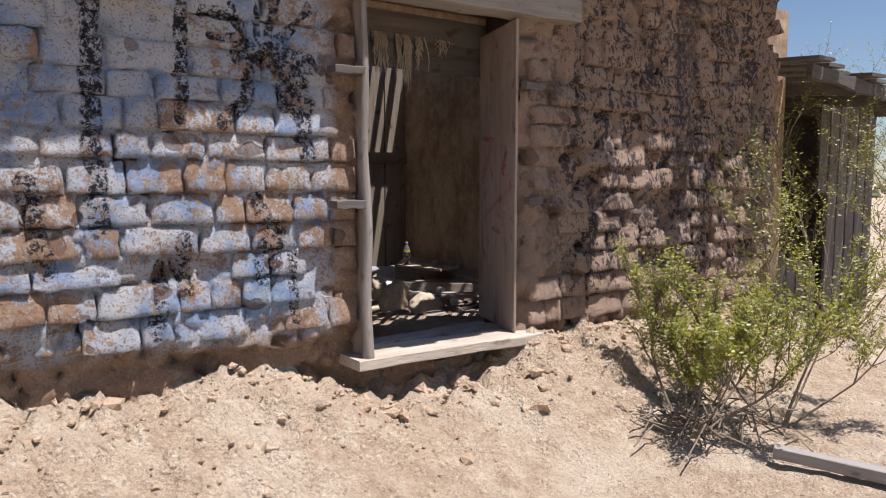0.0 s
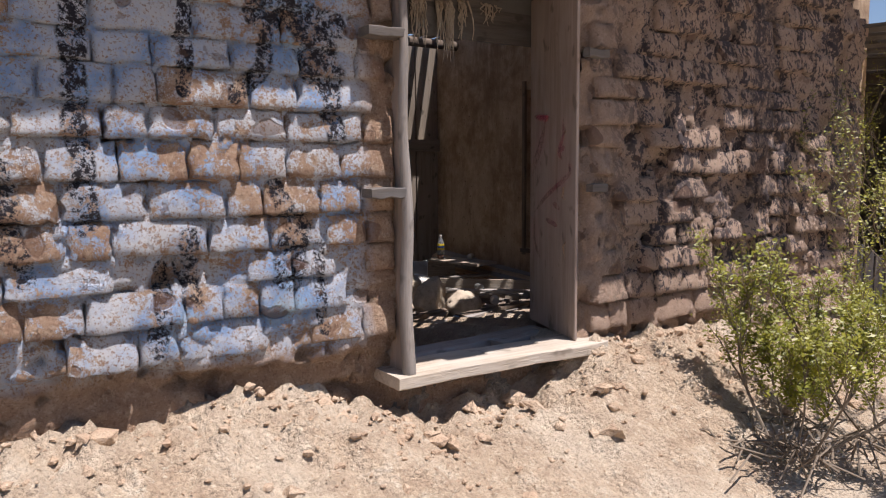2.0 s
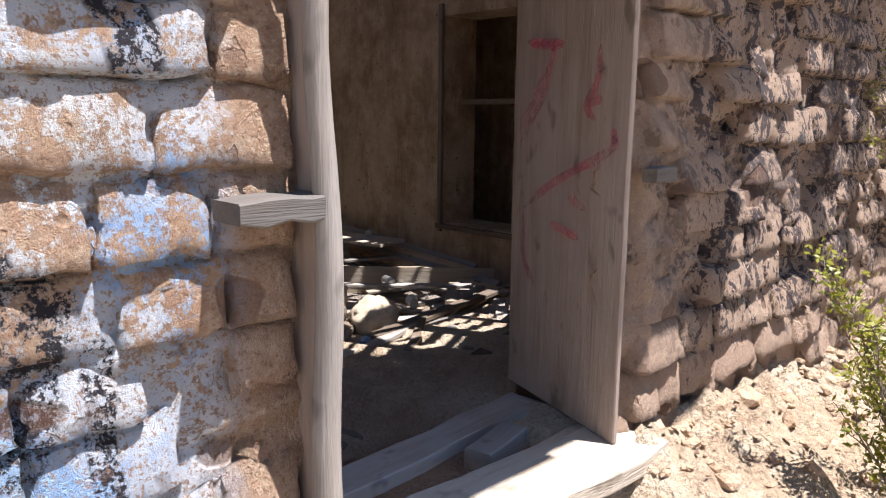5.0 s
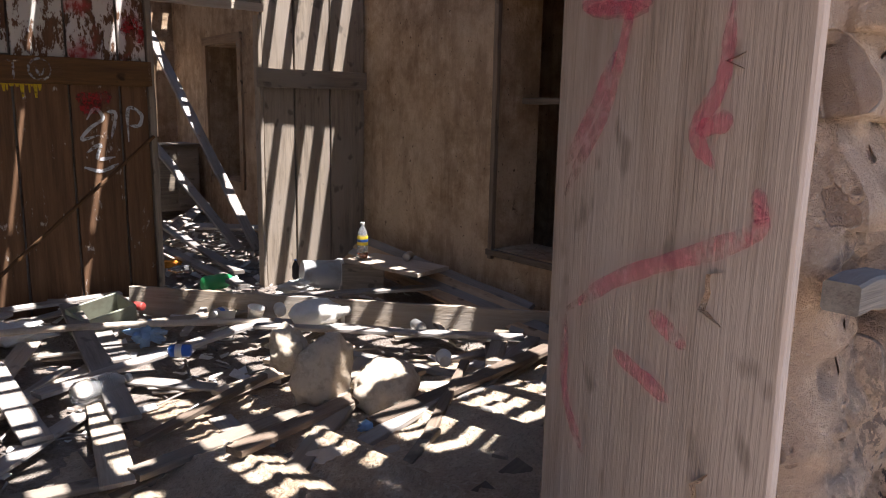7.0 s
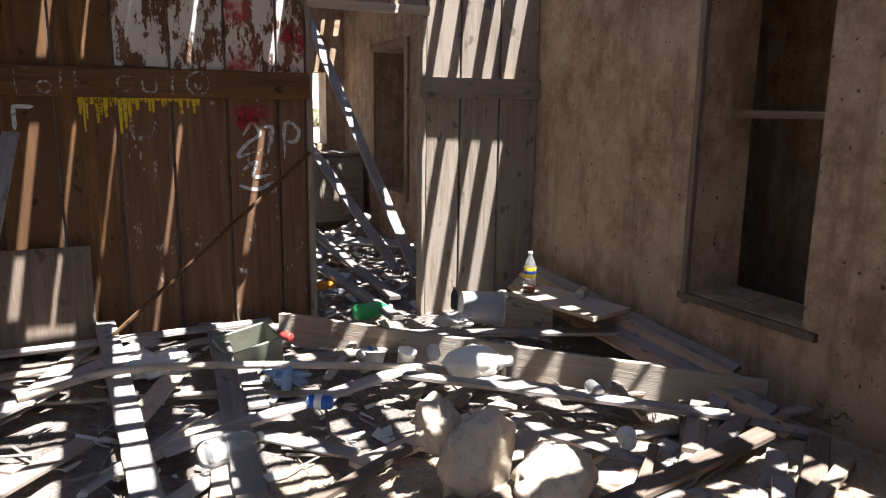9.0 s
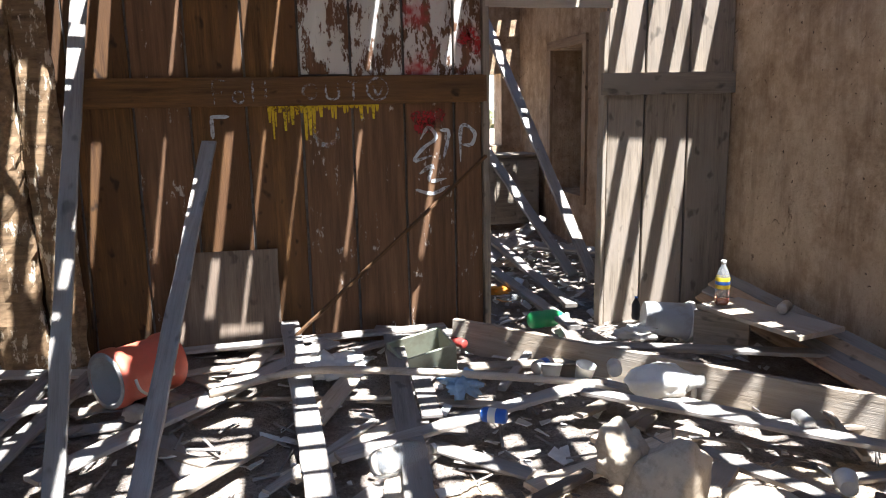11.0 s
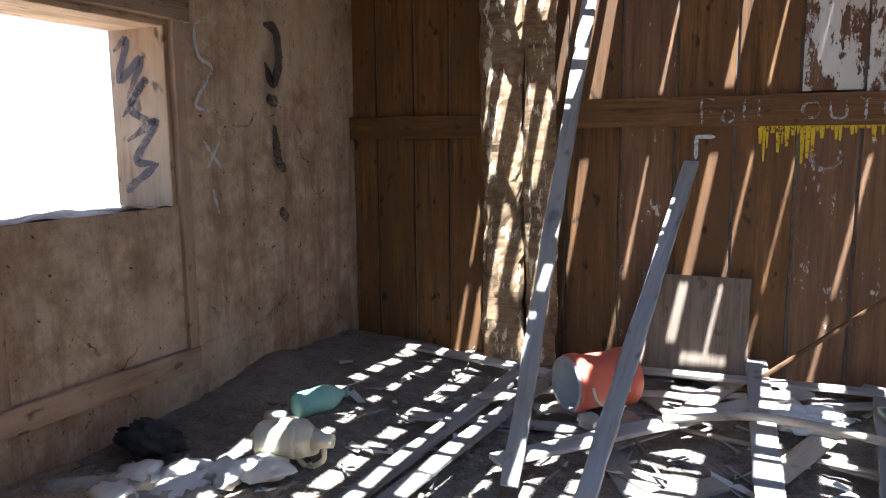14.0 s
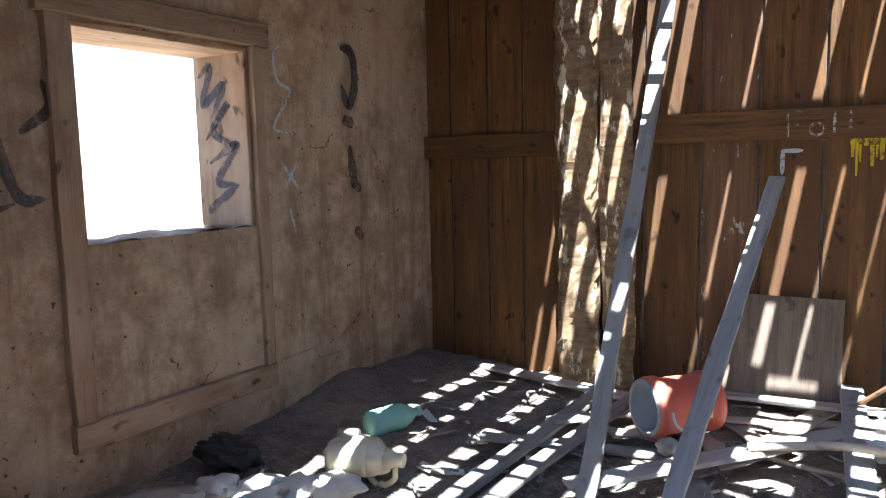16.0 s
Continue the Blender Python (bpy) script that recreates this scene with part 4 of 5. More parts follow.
def can(label, at, material, length=0.122, radius=0.033, band=None):
    t = thing("drink_can", label, "can", at)
    r, h = radius, length
    part("body", lathe([(r * 0.75, 0), (r * 0.9, 0.003), (r, 0.012), (r, h - 0.014), (r * 0.82, h - 0.002)], 22), material, t, smooth=True)
    part("lid", lathe([(r * 0.80, h - 0.002), (r * 0.82, h), (r * 0.74, h + 0.001), (r * 0.72, h - 0.003)], 22), "tin", t)
    if band:
        part("print_band", lathe([(r * 1.01, h * 0.4), (r * 1.015, h * 0.42), (r * 1.015, h * 0.68), (r * 1.01, h * 0.7)], 22, cap=False), band, t, smooth=True)


can("dark blue drink can on the rubbish", lying(3.52, 7.12, 0.20, 150), "blue", 0.125, 0.036, "white")
can("blue and white drink can", lying(3.86, 7.72, 0.20, 30), "tin", 0.13, 0.04, "blue")
can("silver drink can lying in the dirt", lying(0.12, 7.10, 0.15, 20), "tin", 0.122, 0.036)
can("rusty food tin on the bench", lying(5.42, 7.75, 0.42, 40), "tin", 0.12, 0.034)
can("crushed silver tin among boards", lying(4.75, 6.6, 0.25, 80), "tin")
can("white tin by the beam", lying(4.25, 7.52, 0.22, 70), "white", 0.11, 0.04)
can("dark red drink can", lying(3.60, 8.35, 0.16, 120), "red", 0.12, 0.03)
can("tin in the back room", lying(4.4, 9.6, 0.2, 120), "tin", 0.12, 0.05)


def cup(label, at, r=0.05, h=0.10, mat="white"):
    t = thing("plastic_cup", label, "cup", at)
    part("wall", lathe([(r * 0.72, 0), (r * 0.74, 0.004), (r, h), (r * 1.05, h), (r * 0.97, h - 0.002), (r * 0.70, 0.006)], 22, cap=False), mat, t, smooth=True)
    part("base", lathe([(r * 0.70, 0.003), (r * 0.71, 0.006)], 22), mat, t)


cup("white cup among the boards", pose(4.05, 7.50, 0.18, 12, 8, 0), 0.055, 0.11)
cup("white bowl among the boards", pose(3.92, 7.62, 0.18, -14, 6, 0), 0.06, 0.07)
cup("white cup lying on the floor", lying(4.62, 6.2, 0.18, 60), 0.045, 0.09)


def pail():
    t = thing("paint_pail", "grey and white plastic pail lying on its side", "pail", lying(4.95, 8.30, 0.24, -15, 6))
    part("wall", lathe([(0.10, -0.14), (0.105, -0.135), (0.12, 0.14), (0.13, 0.14), (0.13, 0.17), (0.12, 0.17), (0.10, -0.12)], 30, cap=False), "liner", t, smooth=True)
    part("rim", lathe([(0.125, 0.15), (0.135, 0.15), (0.135, 0.18), (0.118, 0.18)], 30, cap=False), "white", t, "white rim", smooth=True)
    part("base", lathe([(0.10, -0.14), (0.10, -0.125)], 30), "liner", t)


pail()


def jug(label, at, mat, s=1.0):
    t = thing("plastic_jug", label, "jug", at)
    part("body", lump((0.085 * s, 0.085 * s, 0.15 * s), 4, 0.18, 4), mat, t, smooth=True)
    part("neck", lathe([(0.05 * s, 0.12 * s), (0.03 * s, 0.16 * s), (0.028 * s, 0.20 * s), (0.022 * s, 0.20 * s)], 18), mat, t, smooth=True)
    part("grip", tube(smooth_line([(0.07 * s, 0, 0.03 * s), (0.12 * s, 0, 0.08 * s), (0.09 * s, 0, 0.15 * s), (0.03 * s, 0, 0.16 * s)]), 0.012 * s), mat, t, smooth=True)


jug("milky crushed plastic jug lying by the beam", lying(4.35, 7.22, 0.26, -12), "white", 1.15)
jug("tan ribbed plastic jug in the dirt", lying(0.48, 6.82, 0.20, 12), "cream", 1.15)


def ribs():
    t = thing("ribbed_canister", "cream ribbed plastic canister on its side", "canister", lying(0.36, 6.74, 0.20, 20))
    prof = []
    for k in range(13):
        prof += [(0.078 + 0.007 * (k % 2), k * 0.016)]
    part("body", lathe([(0.05, 0), *prof, (0.06, 0.20), (0.03, 0.22)], 28), "cream", t, smooth=True)


ribs()


def crate():
    t = thing("enamel_box", "pale green enamel box half buried in rubbish", "box", pose(3.30, 8.22, 0.11, 12, -8, 14))
    for n, b in (("side", (-0.18, 0.18, -0.12, -0.105, -0.10, 0.14)), ("side", (-0.18, 0.18, 0.105, 0.12, -0.10, 0.14)), ("end", (-0.18, -0.165, -0.105, 0.105, -0.10, 0.14)), ("end", (0.165, 0.18, -0.105, 0.105, -0.10, 0.14)), ("bottom", (-0.165, 0.165, -0.105, 0.105, -0.10, -0.085))):
        part(n, box(*b, bevel=0.004), "mint", t)


crate()


def soft(name, label, cat, at, size, seed, mat, rough=0.35, detail=4):
    return tagged(part(name, lump(size, seed, rough, detail, freq=1.9), mat, smooth=True, at=at), label, cat)


soft("stuffed_sack", "lumpy sandy sack slumped in the rubbish", "sack", pose(3.84, 6.18, 0.28, 10, 25, 30), (0.17, 0.13, 0.20), 3, "sack", 0.20)
soft("stuffed_sack", "small lumpy sandy sack tied at the top", "sack", pose(3.70, 6.26, 0.40, 0, -20, 0), (0.09, 0.085, 0.13), 8, "sack", 0.3)
soft("stuffed_sack", "round lumpy sandy sack beside the other", "sack", pose(4.08, 5.98, 0.22, 0, 0, 40), (0.19, 0.16, 0.14), 5, "sack", 0.20)
soft("cloth", "pale blue crumpled cloth", "cloth", pose(3.86, 5.72, 0.16), (0.085, 0.05, 0.04), 9, "lightblue", 0.6)
soft("cloth", "pale blue rag among the boards", "cloth", pose(3.42, 7.62, 0.19), (0.09, 0.07, 0.06), 12, "lightblue", 0.7)
soft("cloth", "white rag beside the pail", "cloth", pose(4.75, 8.28, 0.17), (0.13, 0.07, 0.05), 15, "paper", 0.7)
soft("cloth", "orange scrap in the back room", "cloth", pose(4.15, 9.5, 0.2), (0.09, 0.06, 0.03), 16, "orange_rag", 0.6)
soft("cloth", "crumpled white plastic under the boards", "cloth", pose(2.75, 8.15, 0.16), (0.22, 0.14, 0.06), 18, "paper", 0.7)
soft("glove", "worn black glove in the dirt", "glove", pose(-0.12, 6.55, 0.20, 0, 20, 30), (0.14, 0.08, 0.08), 20, "black", 0.5)
soft("yellow_tin", "yellow crumpled tin on rubble", "tin", pose(3.72, 5.22, 0.16), (0.07, 0.06, 0.045), 22, "yellow", 0.4)
for k, (x, y, s) in enumerate(((3.55, 5.55, 0.13), (3.75, 5.42, 0.10), (4.35, 5.5, 0.11), (3.98, 5.2, 0.08), (1.72, 7.78, 0.07), (4.6, 5.75, 0.08))):
    soft("rock", "pale broken rock on the floor", "rock", pose(x, y, 0.10 + s * 0.4, 0, 0, 40 * k), (s, s * 0.8, s * 0.65), 30 + k, "rock", 0.35, 3)
for k, (x, y) in enumerate(((-0.05, 6.45), (0.12, 6.55), (0.30, 6.62), (0.02, 6.25), (0.42, 6.72), (0.22, 6.42))):
    soft("plaster_lump", "white plaster lump in a heap", "rubble", pose(x + 0.08, y - 0.12, 0.14, 0, 0, 50 * k), (0.12, 0.09, 0.05), 50 + k, "paper", 0.5, 3)

for k in range(9):
    soft("plaster_lump", "dusty grey plaster lump in a heap", "rubble", pose(-0.2 + 0.09 * k, 6.12 + 0.05 * (k % 4), 0.12, 0, 0, 37 * k), (0.10, 0.08, 0.045), 70 + k, "rock", 0.5, 3)

# uncountable scraps
scraps = bmesh.new()
rng = random.Random(5)
for k in range(900):
    x, y = rng.uniform(0.0, 5.6), rng.uniform(4.6, 12.6)
    if y > 8.9:
        x = rng.uniform(3.7, 5.6)
    if rng.random() < 0.5 and x < 2.4:
        continue
    s = rng.uniform(0.015, 0.06)
    m = pose(x, y, floor_z(x, y) + 0.015 + rng.uniform(0, 0.03), rng.uniform(-25, 25), rng.uniform(-25, 25), rng.uniform(0, 360))
    c = [m @ Vector(v) for v in ((-s, -s * 0.4, 0), (s, -s * 0.5, 0.004), (s * 0.9, s * 0.4, 0), (-s * 0.8, s * 0.5, 0.006))]
    up = [scraps.verts.new(v) for v in c]
    dn = [scraps.verts.new(v - Vector((0, 0, 0.006))) for v in c]
    scraps.faces.new(up)
    scraps.faces.new(dn[::-1])
    for i in range(4):
        scraps.faces.new((up[i], dn[i], dn[(i + 1) % 4], up[(i + 1) % 4]))
tagged(part("litter", scraps, "paper"), "scraps of paper, plaster and splintered wood", "litter", kind="stuff")
splinters = bmesh.new()
for k in range(700):
    x, y = rng.uniform(0.3, 5.6), rng.uniform(4.6, 12.4)
    if y > 8.9:
        x = rng.uniform(3.7, 5.6)
    l, a = rng.uniform(0.05, 0.25), rng.uniform(0, math.pi)
    z = floor_z(x, y) + 0.02 + rng.uniform(0, 0.03)
    d = Vector((math.cos(a), math.sin(a), rng.uniform(-0.1, 0.1))) * l
    tube([(x, y, z), Vector((x, y, z)) + d], rng.uniform(0.003, 0.009), splinters, 4)
tagged(part("splinters", splinters, "grey"), "splinters and twigs over the dirt floor", "litter", kind="stuff")

# back room chest
chest = thing("chest", "greyish wooden chest in the back room", "chest", pose(5.22, 13.3, 0.05, 0, 0, 4))
part("body", box(-0.45, 0.45, -0.25, 0.25, 0.1, 0.95, 0.01), "weather", chest)
part("top", box(-0.48, 0.48, -0.28, 0.28, 0.953, 0.99, 0.006), "weather", chest)
for k in range(3):
    part("front_board", box(-0.43 + 0.29 * k, -0.16 + 0.29 * k, -0.265, -0.253, 0.14, 0.92, 0.004), "weather", chest)
frame_b = thing("door_2", "plain wooden frame round a dark opening", "door frame", kind="structure")
for a, b in (((RIGHT_X - 0.01, 11.75, 0.55), (RIGHT_X - 0.01, 11.75, 2.38)), ((RIGHT_X - 0.01, 12.90, 0.55), (RIGHT_X - 0.01, 12.90, 2.38)), ((RIGHT_X - 0.012, 11.7, 2.36), (RIGHT_X - 0.012, 12.95, 2.36))):
    board("frame_board", a, b, 0.11, 0.04, "casing", parent=frame_b, up=(-1, 0, 0))
frame_c = thing("door_3", "plain wooden frame and rail of a dark opening", "door frame", kind="structure")
for a, b in (((RIGHT_X - 0.01, 7.14, 0.5), (RIGHT_X - 0.01, 7.14, 2.45)), ((RIGHT_X + 0.25, 6.3, 1.63), (RIGHT_X + 0.25, 7.12, 1.63)), ((RIGHT_X - 0.012, 6.2, 0.53), (RIGHT_X - 0.012, 7.2, 0.53))):
    board("frame_board", a, b, 0.05, 0.04, "roof", parent=frame_c, up=(-1, 0, 0))


# ---- sprayed marks ----
def marks(parent, material, lines, width, to_place, normal, name="spray_mark"):
    for k, pts in enumerate(lines):
        part(name, stroke([to_place(*p) for p in pts], width, normal, material, parent, seed=k), material, parent)


def circle(cx, cz, r, n=9):
    return [(cx + r * math.cos(2 * math.pi * i / n), cz + r * math.sin(2 * math.pi * i / n)) for i in range(n + 1)]


on_batten = lambda x, z: (x, PART_Y - 0.038, z)
on_plank = lambda x, z: (x, PART_Y - 0.003, z)
on_left = lambda y, z: (LEFT_X + 0.022, y, z)
marks(partition, "spray_white", [
    [(2.12, 1.70), (2.12, 1.84), (2.20, 1.84)], [(2.12, 1.77), (2.18, 1.77)], circle(2.27, 1.74, 0.035), [(2.36, 1.84), (2.36, 1.71)], [(2.44, 1.84), (2.44, 1.71)],
    circle(2.72, 1.77, 0.045), [(2.82, 1.82), (2.83, 1.73), (2.90, 1.73), (2.90, 1.82)], [(2.96, 1.83), (3.04, 1.83)], [(3.0, 1.83), (3.0, 1.71)], circle(3.16, 1.78, 0.07), [(3.13, 1.80), (3.16, 1.74), (3.20, 1.80)]], 0.016, on_batten, (0, -1, 0))
marks(partition, "spray_bright", [
    [(2.08, 1.62), (2.20, 1.62)], [(2.09, 1.62), (2.09, 1.48)],
    [(3.44, 1.44), (3.50, 1.52), (3.55, 1.45), (3.46, 1.38), (3.40, 1.30), (3.52, 1.33)], [(3.60, 1.30), (3.64, 1.48), (3.58, 1.50)], [(3.72, 1.28), (3.73, 1.52), (3.82, 1.48), (3.80, 1.40), (3.72, 1.40)], [(3.42, 1.20), (3.52, 1.26), (3.50, 1.16), (3.62, 1.17)], [(3.40, 1.10), (3.52, 1.07), (3.64, 1.12)]], 0.026, on_plank, (0, -1, 0))
marks(partition, "spray_white", [[(2.73, 1.54), (2.75, 1.46), (2.81, 1.42), (2.88, 1.46), (2.89, 1.54)]], 0.03, on_plank, (0, -1, 0))
marks(partition, "spray_red", [[(3.38, 1.60), (3.50, 1.58), (3.62, 1.62)], [(3.40, 1.52), (3.55, 1.54)], [(3.72, 2.05), (3.80, 2.15), (3.84, 2.0)]], 0.10, on_plank, (0, -1, 0))
yel = bmesh.new()
rng = random.Random(9)
xx = 2.44
while xx < 3.15:
    w, d = rng.uniform(0.015, 0.04), rng.uniform(0.02, 0.20) * (1.2 if xx < 2.75 else 0.5)
    c = [(xx, PART_Y - 0.003, 1.68), (xx + w, PART_Y - 0.003, 1.68), (xx + w * 0.8, PART_Y - 0.003, 1.68 - d), (xx + w * 0.3, PART_Y - 0.003, 1.68 - d)]
    yel.faces.new([yel.verts.new(v) for v in c])
    xx += w
part("yellow_drips", yel, "spray_yellow", partition, "dripping yellow paint")
marks(wall_left, "spray_grey", [[(5.37, 2.07), (5.37, 1.91), (5.39, 1.7), (5.42, 1.52), (5.51, 1.41), (5.76, 1.47)],
    [(5.37, 2.07), (5.43, 2.09), (5.51, 1.94), (5.59, 1.77), (5.46, 1.75)],
    [(5.46, 1.67), (5.63, 1.7)],
    [(5.59, 2.02), (5.68, 1.81), (5.77, 1.51), (5.89, 1.48)],
    [(5.91, 1.97), (5.94, 1.86), (5.8, 1.75)],
    [(5.28, 1.65), (5.32, 1.61), (5.33, 1.37), (5.46, 1.36)]], 0.05, on_left, (1, 0, 0))
marks(wall_left, "spray_grey", [[(5.23, 0.56), (5.26, 0.68), (5.29, 0.83), (5.32, 0.83), (5.33, 0.7), (5.33, 0.52)],
    [(5.33, 0.52), (5.35, 0.74), (5.38, 0.93), (5.41, 0.91), (5.45, 0.72), (5.49, 0.49)],
    [(5.45, 0.86), (5.59, 0.85)],
    [(5.41, 0.66), (5.45, 0.6), (5.42, 0.56), (5.39, 0.62)],
    [(5.25, 0.88), (5.34, 0.97)]], 0.026, on_left, (1, 0, 0))
marks(wall_left, "spray_bright", [[(5.39, 2.21), (5.42, 2.12), (5.47, 2.14), (5.46, 2.22)], [(5.32, 2.16), (5.36, 2.18)]], 0.03, on_left, (1, 0, 0))
marks(wall_left, "spray_grey", [[(7.88, 2.33), (8.0, 2.3), (8.02, 2.1), (7.95, 1.98), (7.88, 2.1)], [(7.88, 1.88), (8.0, 1.86)], [(7.95, 1.72), (7.98, 1.5), (8.05, 1.42)], [(7.98, 1.18), (8.06, 1.10)]], 0.075, on_left, (1, 0, 0))
marks(wall_left, "spray_bright", [[(7.36, 2.30), (7.28, 2.22), (7.30, 2.08), (7.40, 2.02), (7.28, 1.86), (7.27, 1.80), (7.42, 1.78)], [(7.30, 1.62), (7.45, 1.45)], [(7.44, 1.62), (7.32, 1.46)], [(7.36, 1.35), (7.40, 1.2)]], 0.022, on_left, (1, 0, 0))
on_reveal = lambda u, z: (LEFT_X - 0.38 + u, 7.066, z)
marks(window_1, "spray_grey", [[(0.02, 2.10), (0.12, 2.15), (0.05, 1.95), (0.22, 2.05), (0.10, 1.85)], [(0.06, 1.75), (0.25, 1.95), (0.12, 1.80), (0.30, 1.70)], [(0.08, 1.62), (0.30, 1.72), (0.14, 1.52), (0.28, 1.50)], [(0.30, 1.50), (0.10, 1.38), (0.05, 1.34)]], 0.05, on_reveal, (0, -1, 0))
# pink spray on the door's jamb: u from the outer edge inwards
JX, JY = Vector((0.314, 0.95, 0)).normalized(), Vector((-0.95, 0.314, 0)).normalized()
on_jamb = lambda u, z: tuple(Vector((3.245, 3.88, z)) + JX * (u - 0.33) + JY * 0.0215)
marks(door_1, "spray_pink", [
    [(0.59, 1.4), (0.53, 1.48), (0.46, 1.56), (0.41, 1.68), (0.39, 1.75)],
    [(0.59, 1.46), (0.5, 1.57), (0.43, 1.67)],
    [(0.56, 1.17), (0.37, 1.28), (0.12, 1.38), (0.05, 1.42), (0.07, 1.45)],
    [(0.14, 1.72), (0.15, 1.61), (0.2, 1.54), (0.15, 1.49)],
    [(0.2, 1.54), (0.12, 1.56)],
    [(0.28, 1.24), (0.18, 1.21)],
    [(0.38, 1.14), (0.21, 1.11)],
    [(0.56, 1.16), (0.55, 1.0), (0.47, 0.9)],
    [(0.56, 1.76), (0.46, 1.75), (0.33, 1.74)],
    [(0.54, 1.75), (0.34, 1.73)],
    [(0.06, 1.47), (0.05, 1.42)]], 0.032, on_jamb, tuple(JY))


# ---- creosote bush and outdoor bits ----
def creosote(at, seed, stems, height, lean):
    rng = random.Random(seed)
    t = thing("creosote_bush", "green creosote bush with thin grey stems and tiny leaves", "bush", pose(*at))
    leaves = bmesh.new()
    twigs = bmesh.new()

    def sprig(p, d, l, r, depth):
        pts = [p]
        for _ in range(6):
            d = (d + Vector((rng.uniform(-0.22, 0.22), rng.uniform(-0.22, 0.22), rng.uniform(-0.05, 0.2)))).normalized()
            pts.append(pts[-1] + d * l / 6)
        tube(pts, r, twigs, 5, r * 0.4)
        for i, q in enumerate(pts[1:], 1):
            if depth < 2 and i > (2 if depth == 0 else 1):
                for _ in range(2 if depth == 0 else 2):
                    e = (d + Vector((rng.uniform(-1, 1), rng.uniform(-1, 1), rng.uniform(-0.3, 0.7)))).normalized()
                    sprig(q, e, l * rng.uniform(0.28, 0.48), r * 0.5, depth + 1)
            if depth == 2 or (depth == 1 and i > 5):
                for _ in range(rng.choice((2, 3, 4)) if depth == 2 else 2):
                    c = q + Vector((rng.gauss(0, 0.018), rng.gauss(0, 0.018), rng.gauss(0, 0.018)))
                    a = Vector((rng.uniform(-1, 1), rng.uniform(-1, 1), rng.uniform(-0.2, 1))).normalized()
                    b = a.orthogonal().normalized()
                    s = rng.uniform(0.008, 0.017)
                    leaves.faces.new([leaves.verts.new(v) for v in (c, c + a * s + b * s * 0.45, c + a * s * 2, c + a * s - b * s * 0.45)])

    for k in range(stems):
        ang = 2 * math.pi * k / stems + rng.uniform(-0.3, 0.3)
        sp = rng.uniform(0.3, 1.15)
        d = Vector((math.cos(ang) * sp + lean[0], math.sin(ang) * sp + lean[1], 1)).normalized()
        sprig(Vector((math.cos(ang) * 0.05, math.sin(ang) * 0.05, -0.02)), d, height * rng.uniform(0.7, 1.1), rng.uniform(0.006, 0.011), 0)
    part("branchwork", twigs, "twig", t)
    part("crown", leaves, "leaf", t)


creosote((3.62, 2.54, 0.02), 4, 8, 0.70, (0.35, -0.2))
creosote((4.20, 2.35, 0.0), 11, 5, 0.85, (0.2, -0.1))
creosote((4.42, 2.85, 0.05), 23, 2, 1.15, (0.1, 0.0))
creosote((6.85, 3.30, 0.05), 14, 6, 1.9, (0.0, 0.0))
dead = bmesh.new()
rng = random.Random(31)
for k in range(70):
    a, r = rng.uniform(0, 2 * math.pi), rng.uniform(0.1, 0.5)
    p = Vector((3.66 + rng.gauss(0, 0.15), 2.5 + rng.gauss(0, 0.15), 0.04))
    tube([p, p + Vector((math.cos(a) * r * 0.5, math.sin(a) * r * 0.5, rng.uniform(0.03, 0.16))), p + Vector((math.cos(a) * r, math.sin(a) * r, rng.uniform(0.0, 0.12)))], 0.005, dead, 4)
tagged(part("dead_twigs", dead, "twig"), "grey dead twigs fallen round the bush", "twigs", kind="stuff")
board("timber", (3.54, 3.22, 0.11), (3.78, 2.45, 0.05), 0.14, 0.09, "grey", "split grey timber lying on the sand by the bush", "timber", wear=0.02)
board("timber", (3.60, 2.05, 0.05), (3.82, 1.35, 0.04), 0.10, 0.06, "grey", "grey cracked timber half sunk in the sand", "timber", wear=0.02)
clods_fine = bmesh.new()
clods = bmesh.new()
rng = random.Random(77)
for k in range(900):
    x = rng.uniform(-0.6, 5.9)
    y = 3.58 - abs(rng.gauss(0, 0.30))
    s = min(0.07, 0.006 + 0.011 * rng.expovariate(1.0))
    z = ground_z(x, y)
    lump((s, s * rng.uniform(0.6, 1), s * 0.6), k, 0.9, 1, clods, Matrix.Translation((x, y, z + s * 0.15)) @ Matrix.Rotation(rng.uniform(0, 6), 4, "Z"))
for k in range(350):
    x, y = rng.uniform(-0.5, 6.5), rng.uniform(0.8, 3.2)
    s = rng.uniform(0.004, 0.014)
    lump((s, s, s * 0.6), k, 0.3, 1, clods, Matrix.Translation((x, y, ground_z(x, y) + s * 0.2)))
tagged(part("clods", clods, "clod"), "crumbled adobe clods and pebbles along the wall", "rubble", kind="stuff")
for k in range(1500):
    x, y = rng.uniform(-0.6, 6.2), rng.uniform(1.2, 3.5)
    s = rng.uniform(0.003, 0.009)
    z = ground_z(x, y)
    c = [Vector((x + s * math.cos(q * 2.1 + k), y + s * math.sin(q * 2.1 + k), z - 0.001)) for q in range(3)]
    vs = [clods_fine.verts.new(v) for v in (*c, Vector((x, y, z + s * 0.9)))]
    for q in range(3):
        clods_fine.faces.new((vs[q], vs[(q + 1) % 3], vs[3]))
tagged(part("grit", clods_fine, "clod"), "fine grit on the pale sand", "gravel", kind="stuff")
gravel = bmesh.new()
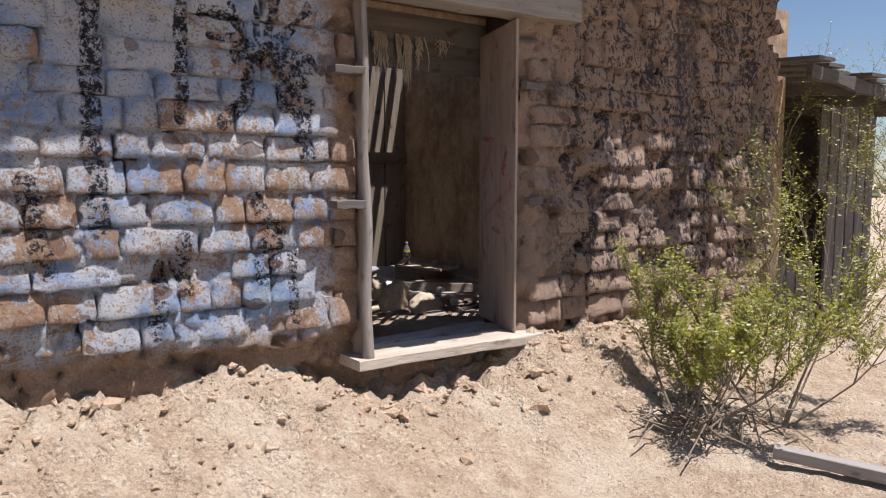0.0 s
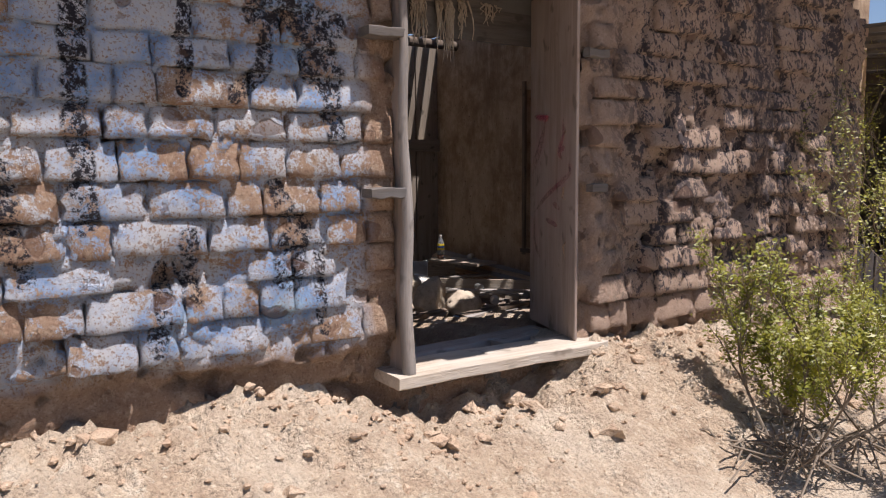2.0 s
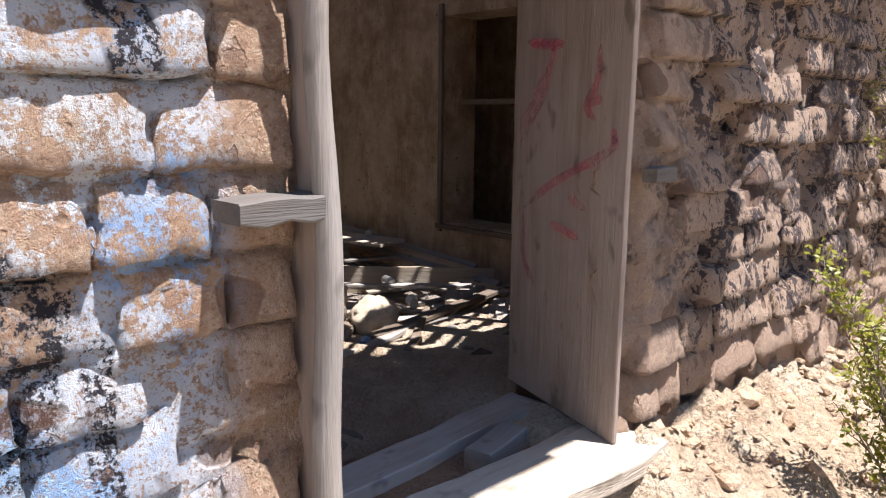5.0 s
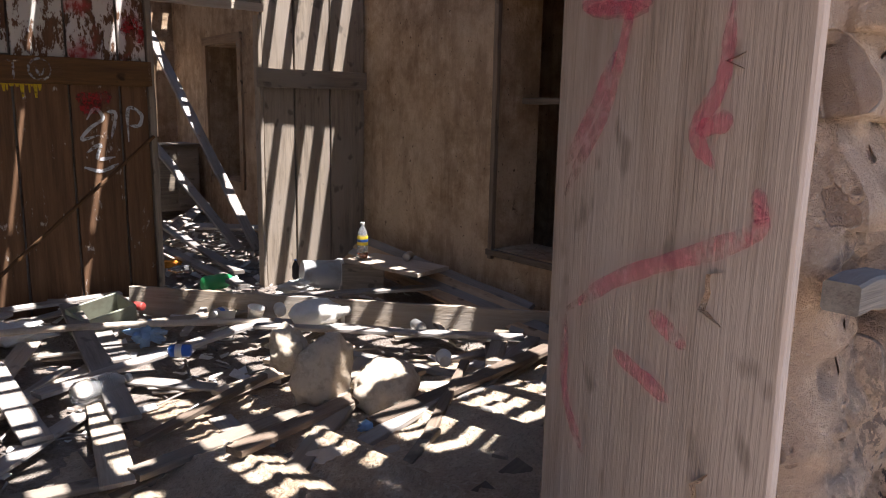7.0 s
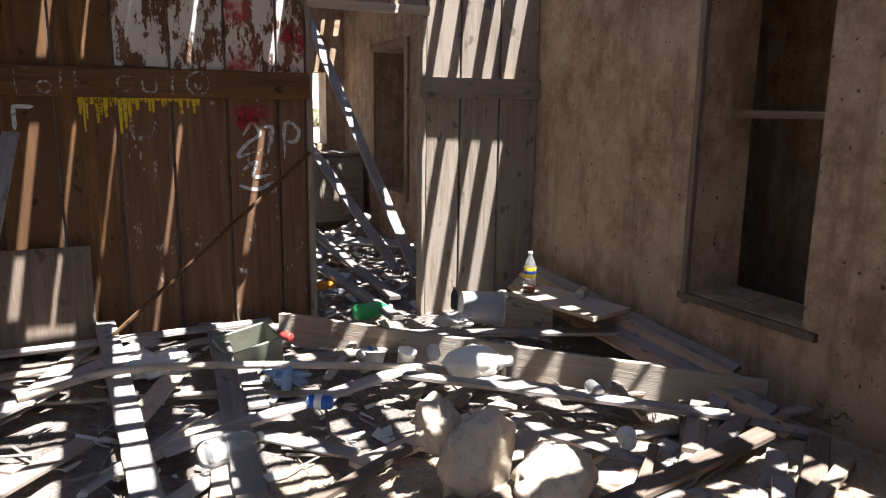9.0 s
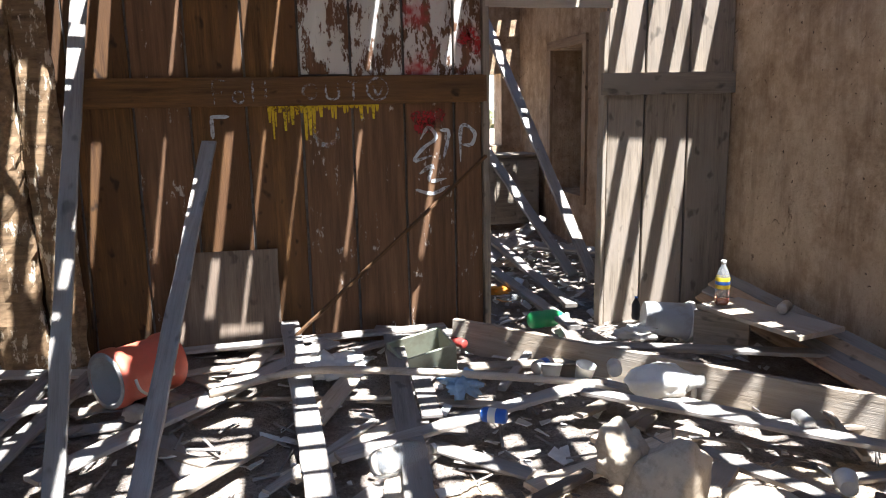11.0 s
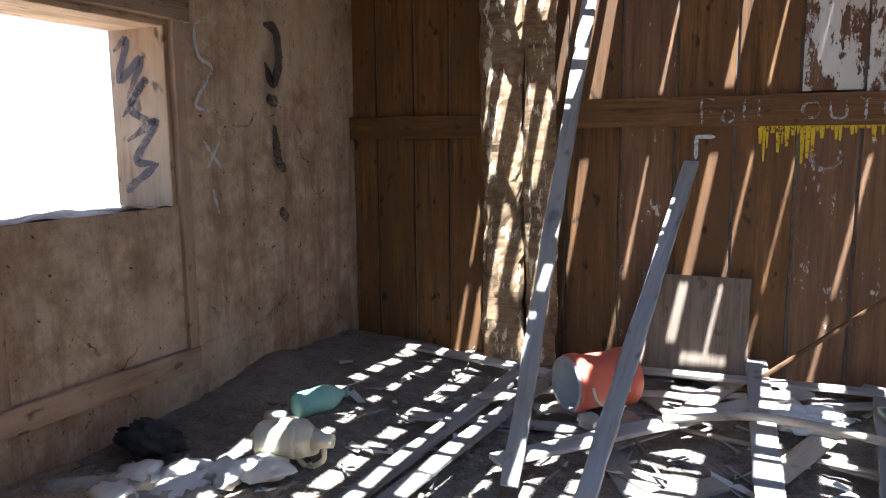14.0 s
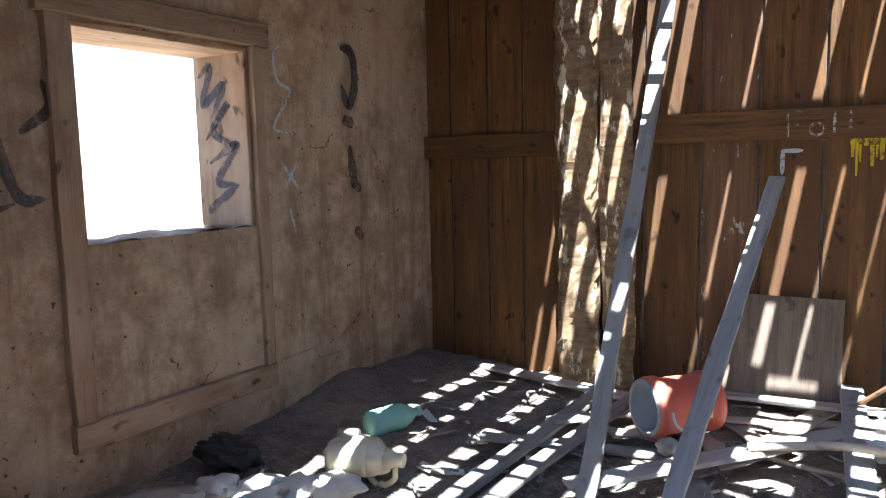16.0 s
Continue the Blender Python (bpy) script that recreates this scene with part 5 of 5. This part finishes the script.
for k in range(420):
    x, y = rng.uniform(-0.35, 1.6), rng.uniform(5.0, 8.8)
    s = 0.006 + 0.012 * min(2.2, rng.expovariate(1.3))
    lump((s, s * 0.8, s * 0.6), k, 0.6, 1, gravel, Matrix.Translation((x, y, floor_z(x, y) + s * 0.2)))
tagged(part("rubble", gravel, "dirt"), "small stones and dirt crumbs on the floor", "rubble", kind="stuff")
scrub = bmesh.new()
for k in range(260):
    x, y = rng.uniform(14, 260), rng.uniform(-30, 200)
    s = rng.uniform(0.4, 1.1)
    lump((s, s, s * 0.8), k, 0.6, 2, scrub, Matrix.Translation((x, y, s * 0.3)), 3.0)
tagged(part("far_scrub", scrub, "scrub"), "low desert scrub in the distance", "scrub", kind="stuff")

# ---- adobe bricks of the front wall ----
COURSE, variants = 0.150, []
ACROSS, UP = (-0.5, -0.455, -0.33, -0.18, 0.0, 0.17, 0.32, 0.455, 0.5), (-0.5, -0.43, -0.22, 0.0, 0.23, 0.43, 0.5)
for k in range(22):
    bm = bmesh.new()
    g = []
    for v in UP:
        row = []
        for u in ACROSS:
            edge = max(abs(u) / 0.5, abs(v) / 0.5)
            out = -0.55 + (0.62 if edge > 0.99 else 0.10 if edge > 0.85 else 0.0) + 0.20 * noise.fractal(Vector((u * 2.4 + k * 7, v * 2.0, k)), 0.8, 2.1, 4)
            out += (0.30 + 0.25 * (k % 3)) * v
            out += 0.10 * noise.noise(Vector((u * 9 + k * 3, v * 7, k * 2.2)))
            ju = 0.07 * noise.noise(Vector((v * 4, k * 3.3, 1)))
            jv = 0.12 * noise.noise(Vector((u * 5, k * 5.1, 4)))
            row.append(bm.verts.new((u * 1.0 + ju, out, v * 1.0 + jv)))
        g.append(row)
    for r, s in zip(g, g[1:]):
        for i in range(len(ACROSS) - 1):
            bm.faces.new((r[i], r[i + 1], s[i + 1], s[i]))
    rim = [*g[0], *[r[-1] for r in g[1:]], *g[-1][-2::-1], *[r[0] for r in g[-2:0:-1]]]
    back = [bm.verts.new((v.co.x, 0.9, v.co.z)) for v in rim]
    for i in range(len(rim)):
        q = (i + 1) % len(rim)
        bm.faces.new((rim[q], rim[i], back[i], back[q]))
    variants.append(finish("brick", bm, "adobe", True))
rest = bmesh.new()
count = 0
rng = random.Random(55)
row = 0
z = 0.33
while z < TOP:
    x = -2.4 - rng.uniform(0, 0.3)
    h = COURSE * rng.uniform(0.8, 1.15)
    while x < 6.15:
        w = rng.choice((0.15, 0.20, 0.25, 0.30, 0.36))
        a, b = x, min(x + w, 6.16)
        x += w + 0.006
        lo = 0.60 + 0.04 * math.sin(a * 3) if a < 2.0 else 0.40 - 0.05 * (a - 3.3)
        if z < lo or b - a < 0.06:
            continue
        if b > DOOR_L - 0.04 and a < DOOR_R + 0.06 and z < DOOR_T + 0.14:
            if a < DOOR_L - 0.09:
                b = DOOR_L - 0.02
            elif b > DOOR_R + 0.14:
                a = DOOR_R + 0.06
            else:
                continue
        if rng.random() < (0.15 if a < 2.2 or z < 0.75 else 0.38):
            continue
        proud = rng.uniform(0.045, 0.06) if a < 2.2 else rng.uniform(0.05, 0.09)
        m = Matrix.Translation(((a + b) / 2, FRONT + 0.026 - rng.uniform(0, 0.012), z + h / 2)) @ Euler((rng.uniform(-0.02, 0.05), rng.uniform(-0.04, 0.04), rng.uniform(-0.03, 0.03))).to_matrix().to_4x4() @ Matrix.Diagonal((b - a, proud, h * 0.985, 1))
        me = rng.choice(variants)
        if count < 300 and -0.2 < a < 4.6 and z < 2.3:
            ob = new("brick", me)
            ob.parent = wall_front
            ob.matrix_basis = m
            count += 1
        else:
            had = len(rest.verts)
            rest.from_mesh(me)
            rest.verts.ensure_lookup_table()
            for v in rest.verts[had:]:
                v.co = m @ v.co
    z += h
tagged(part("bricks_beyond", rest, "adobe", wall_front), kind="stuff")
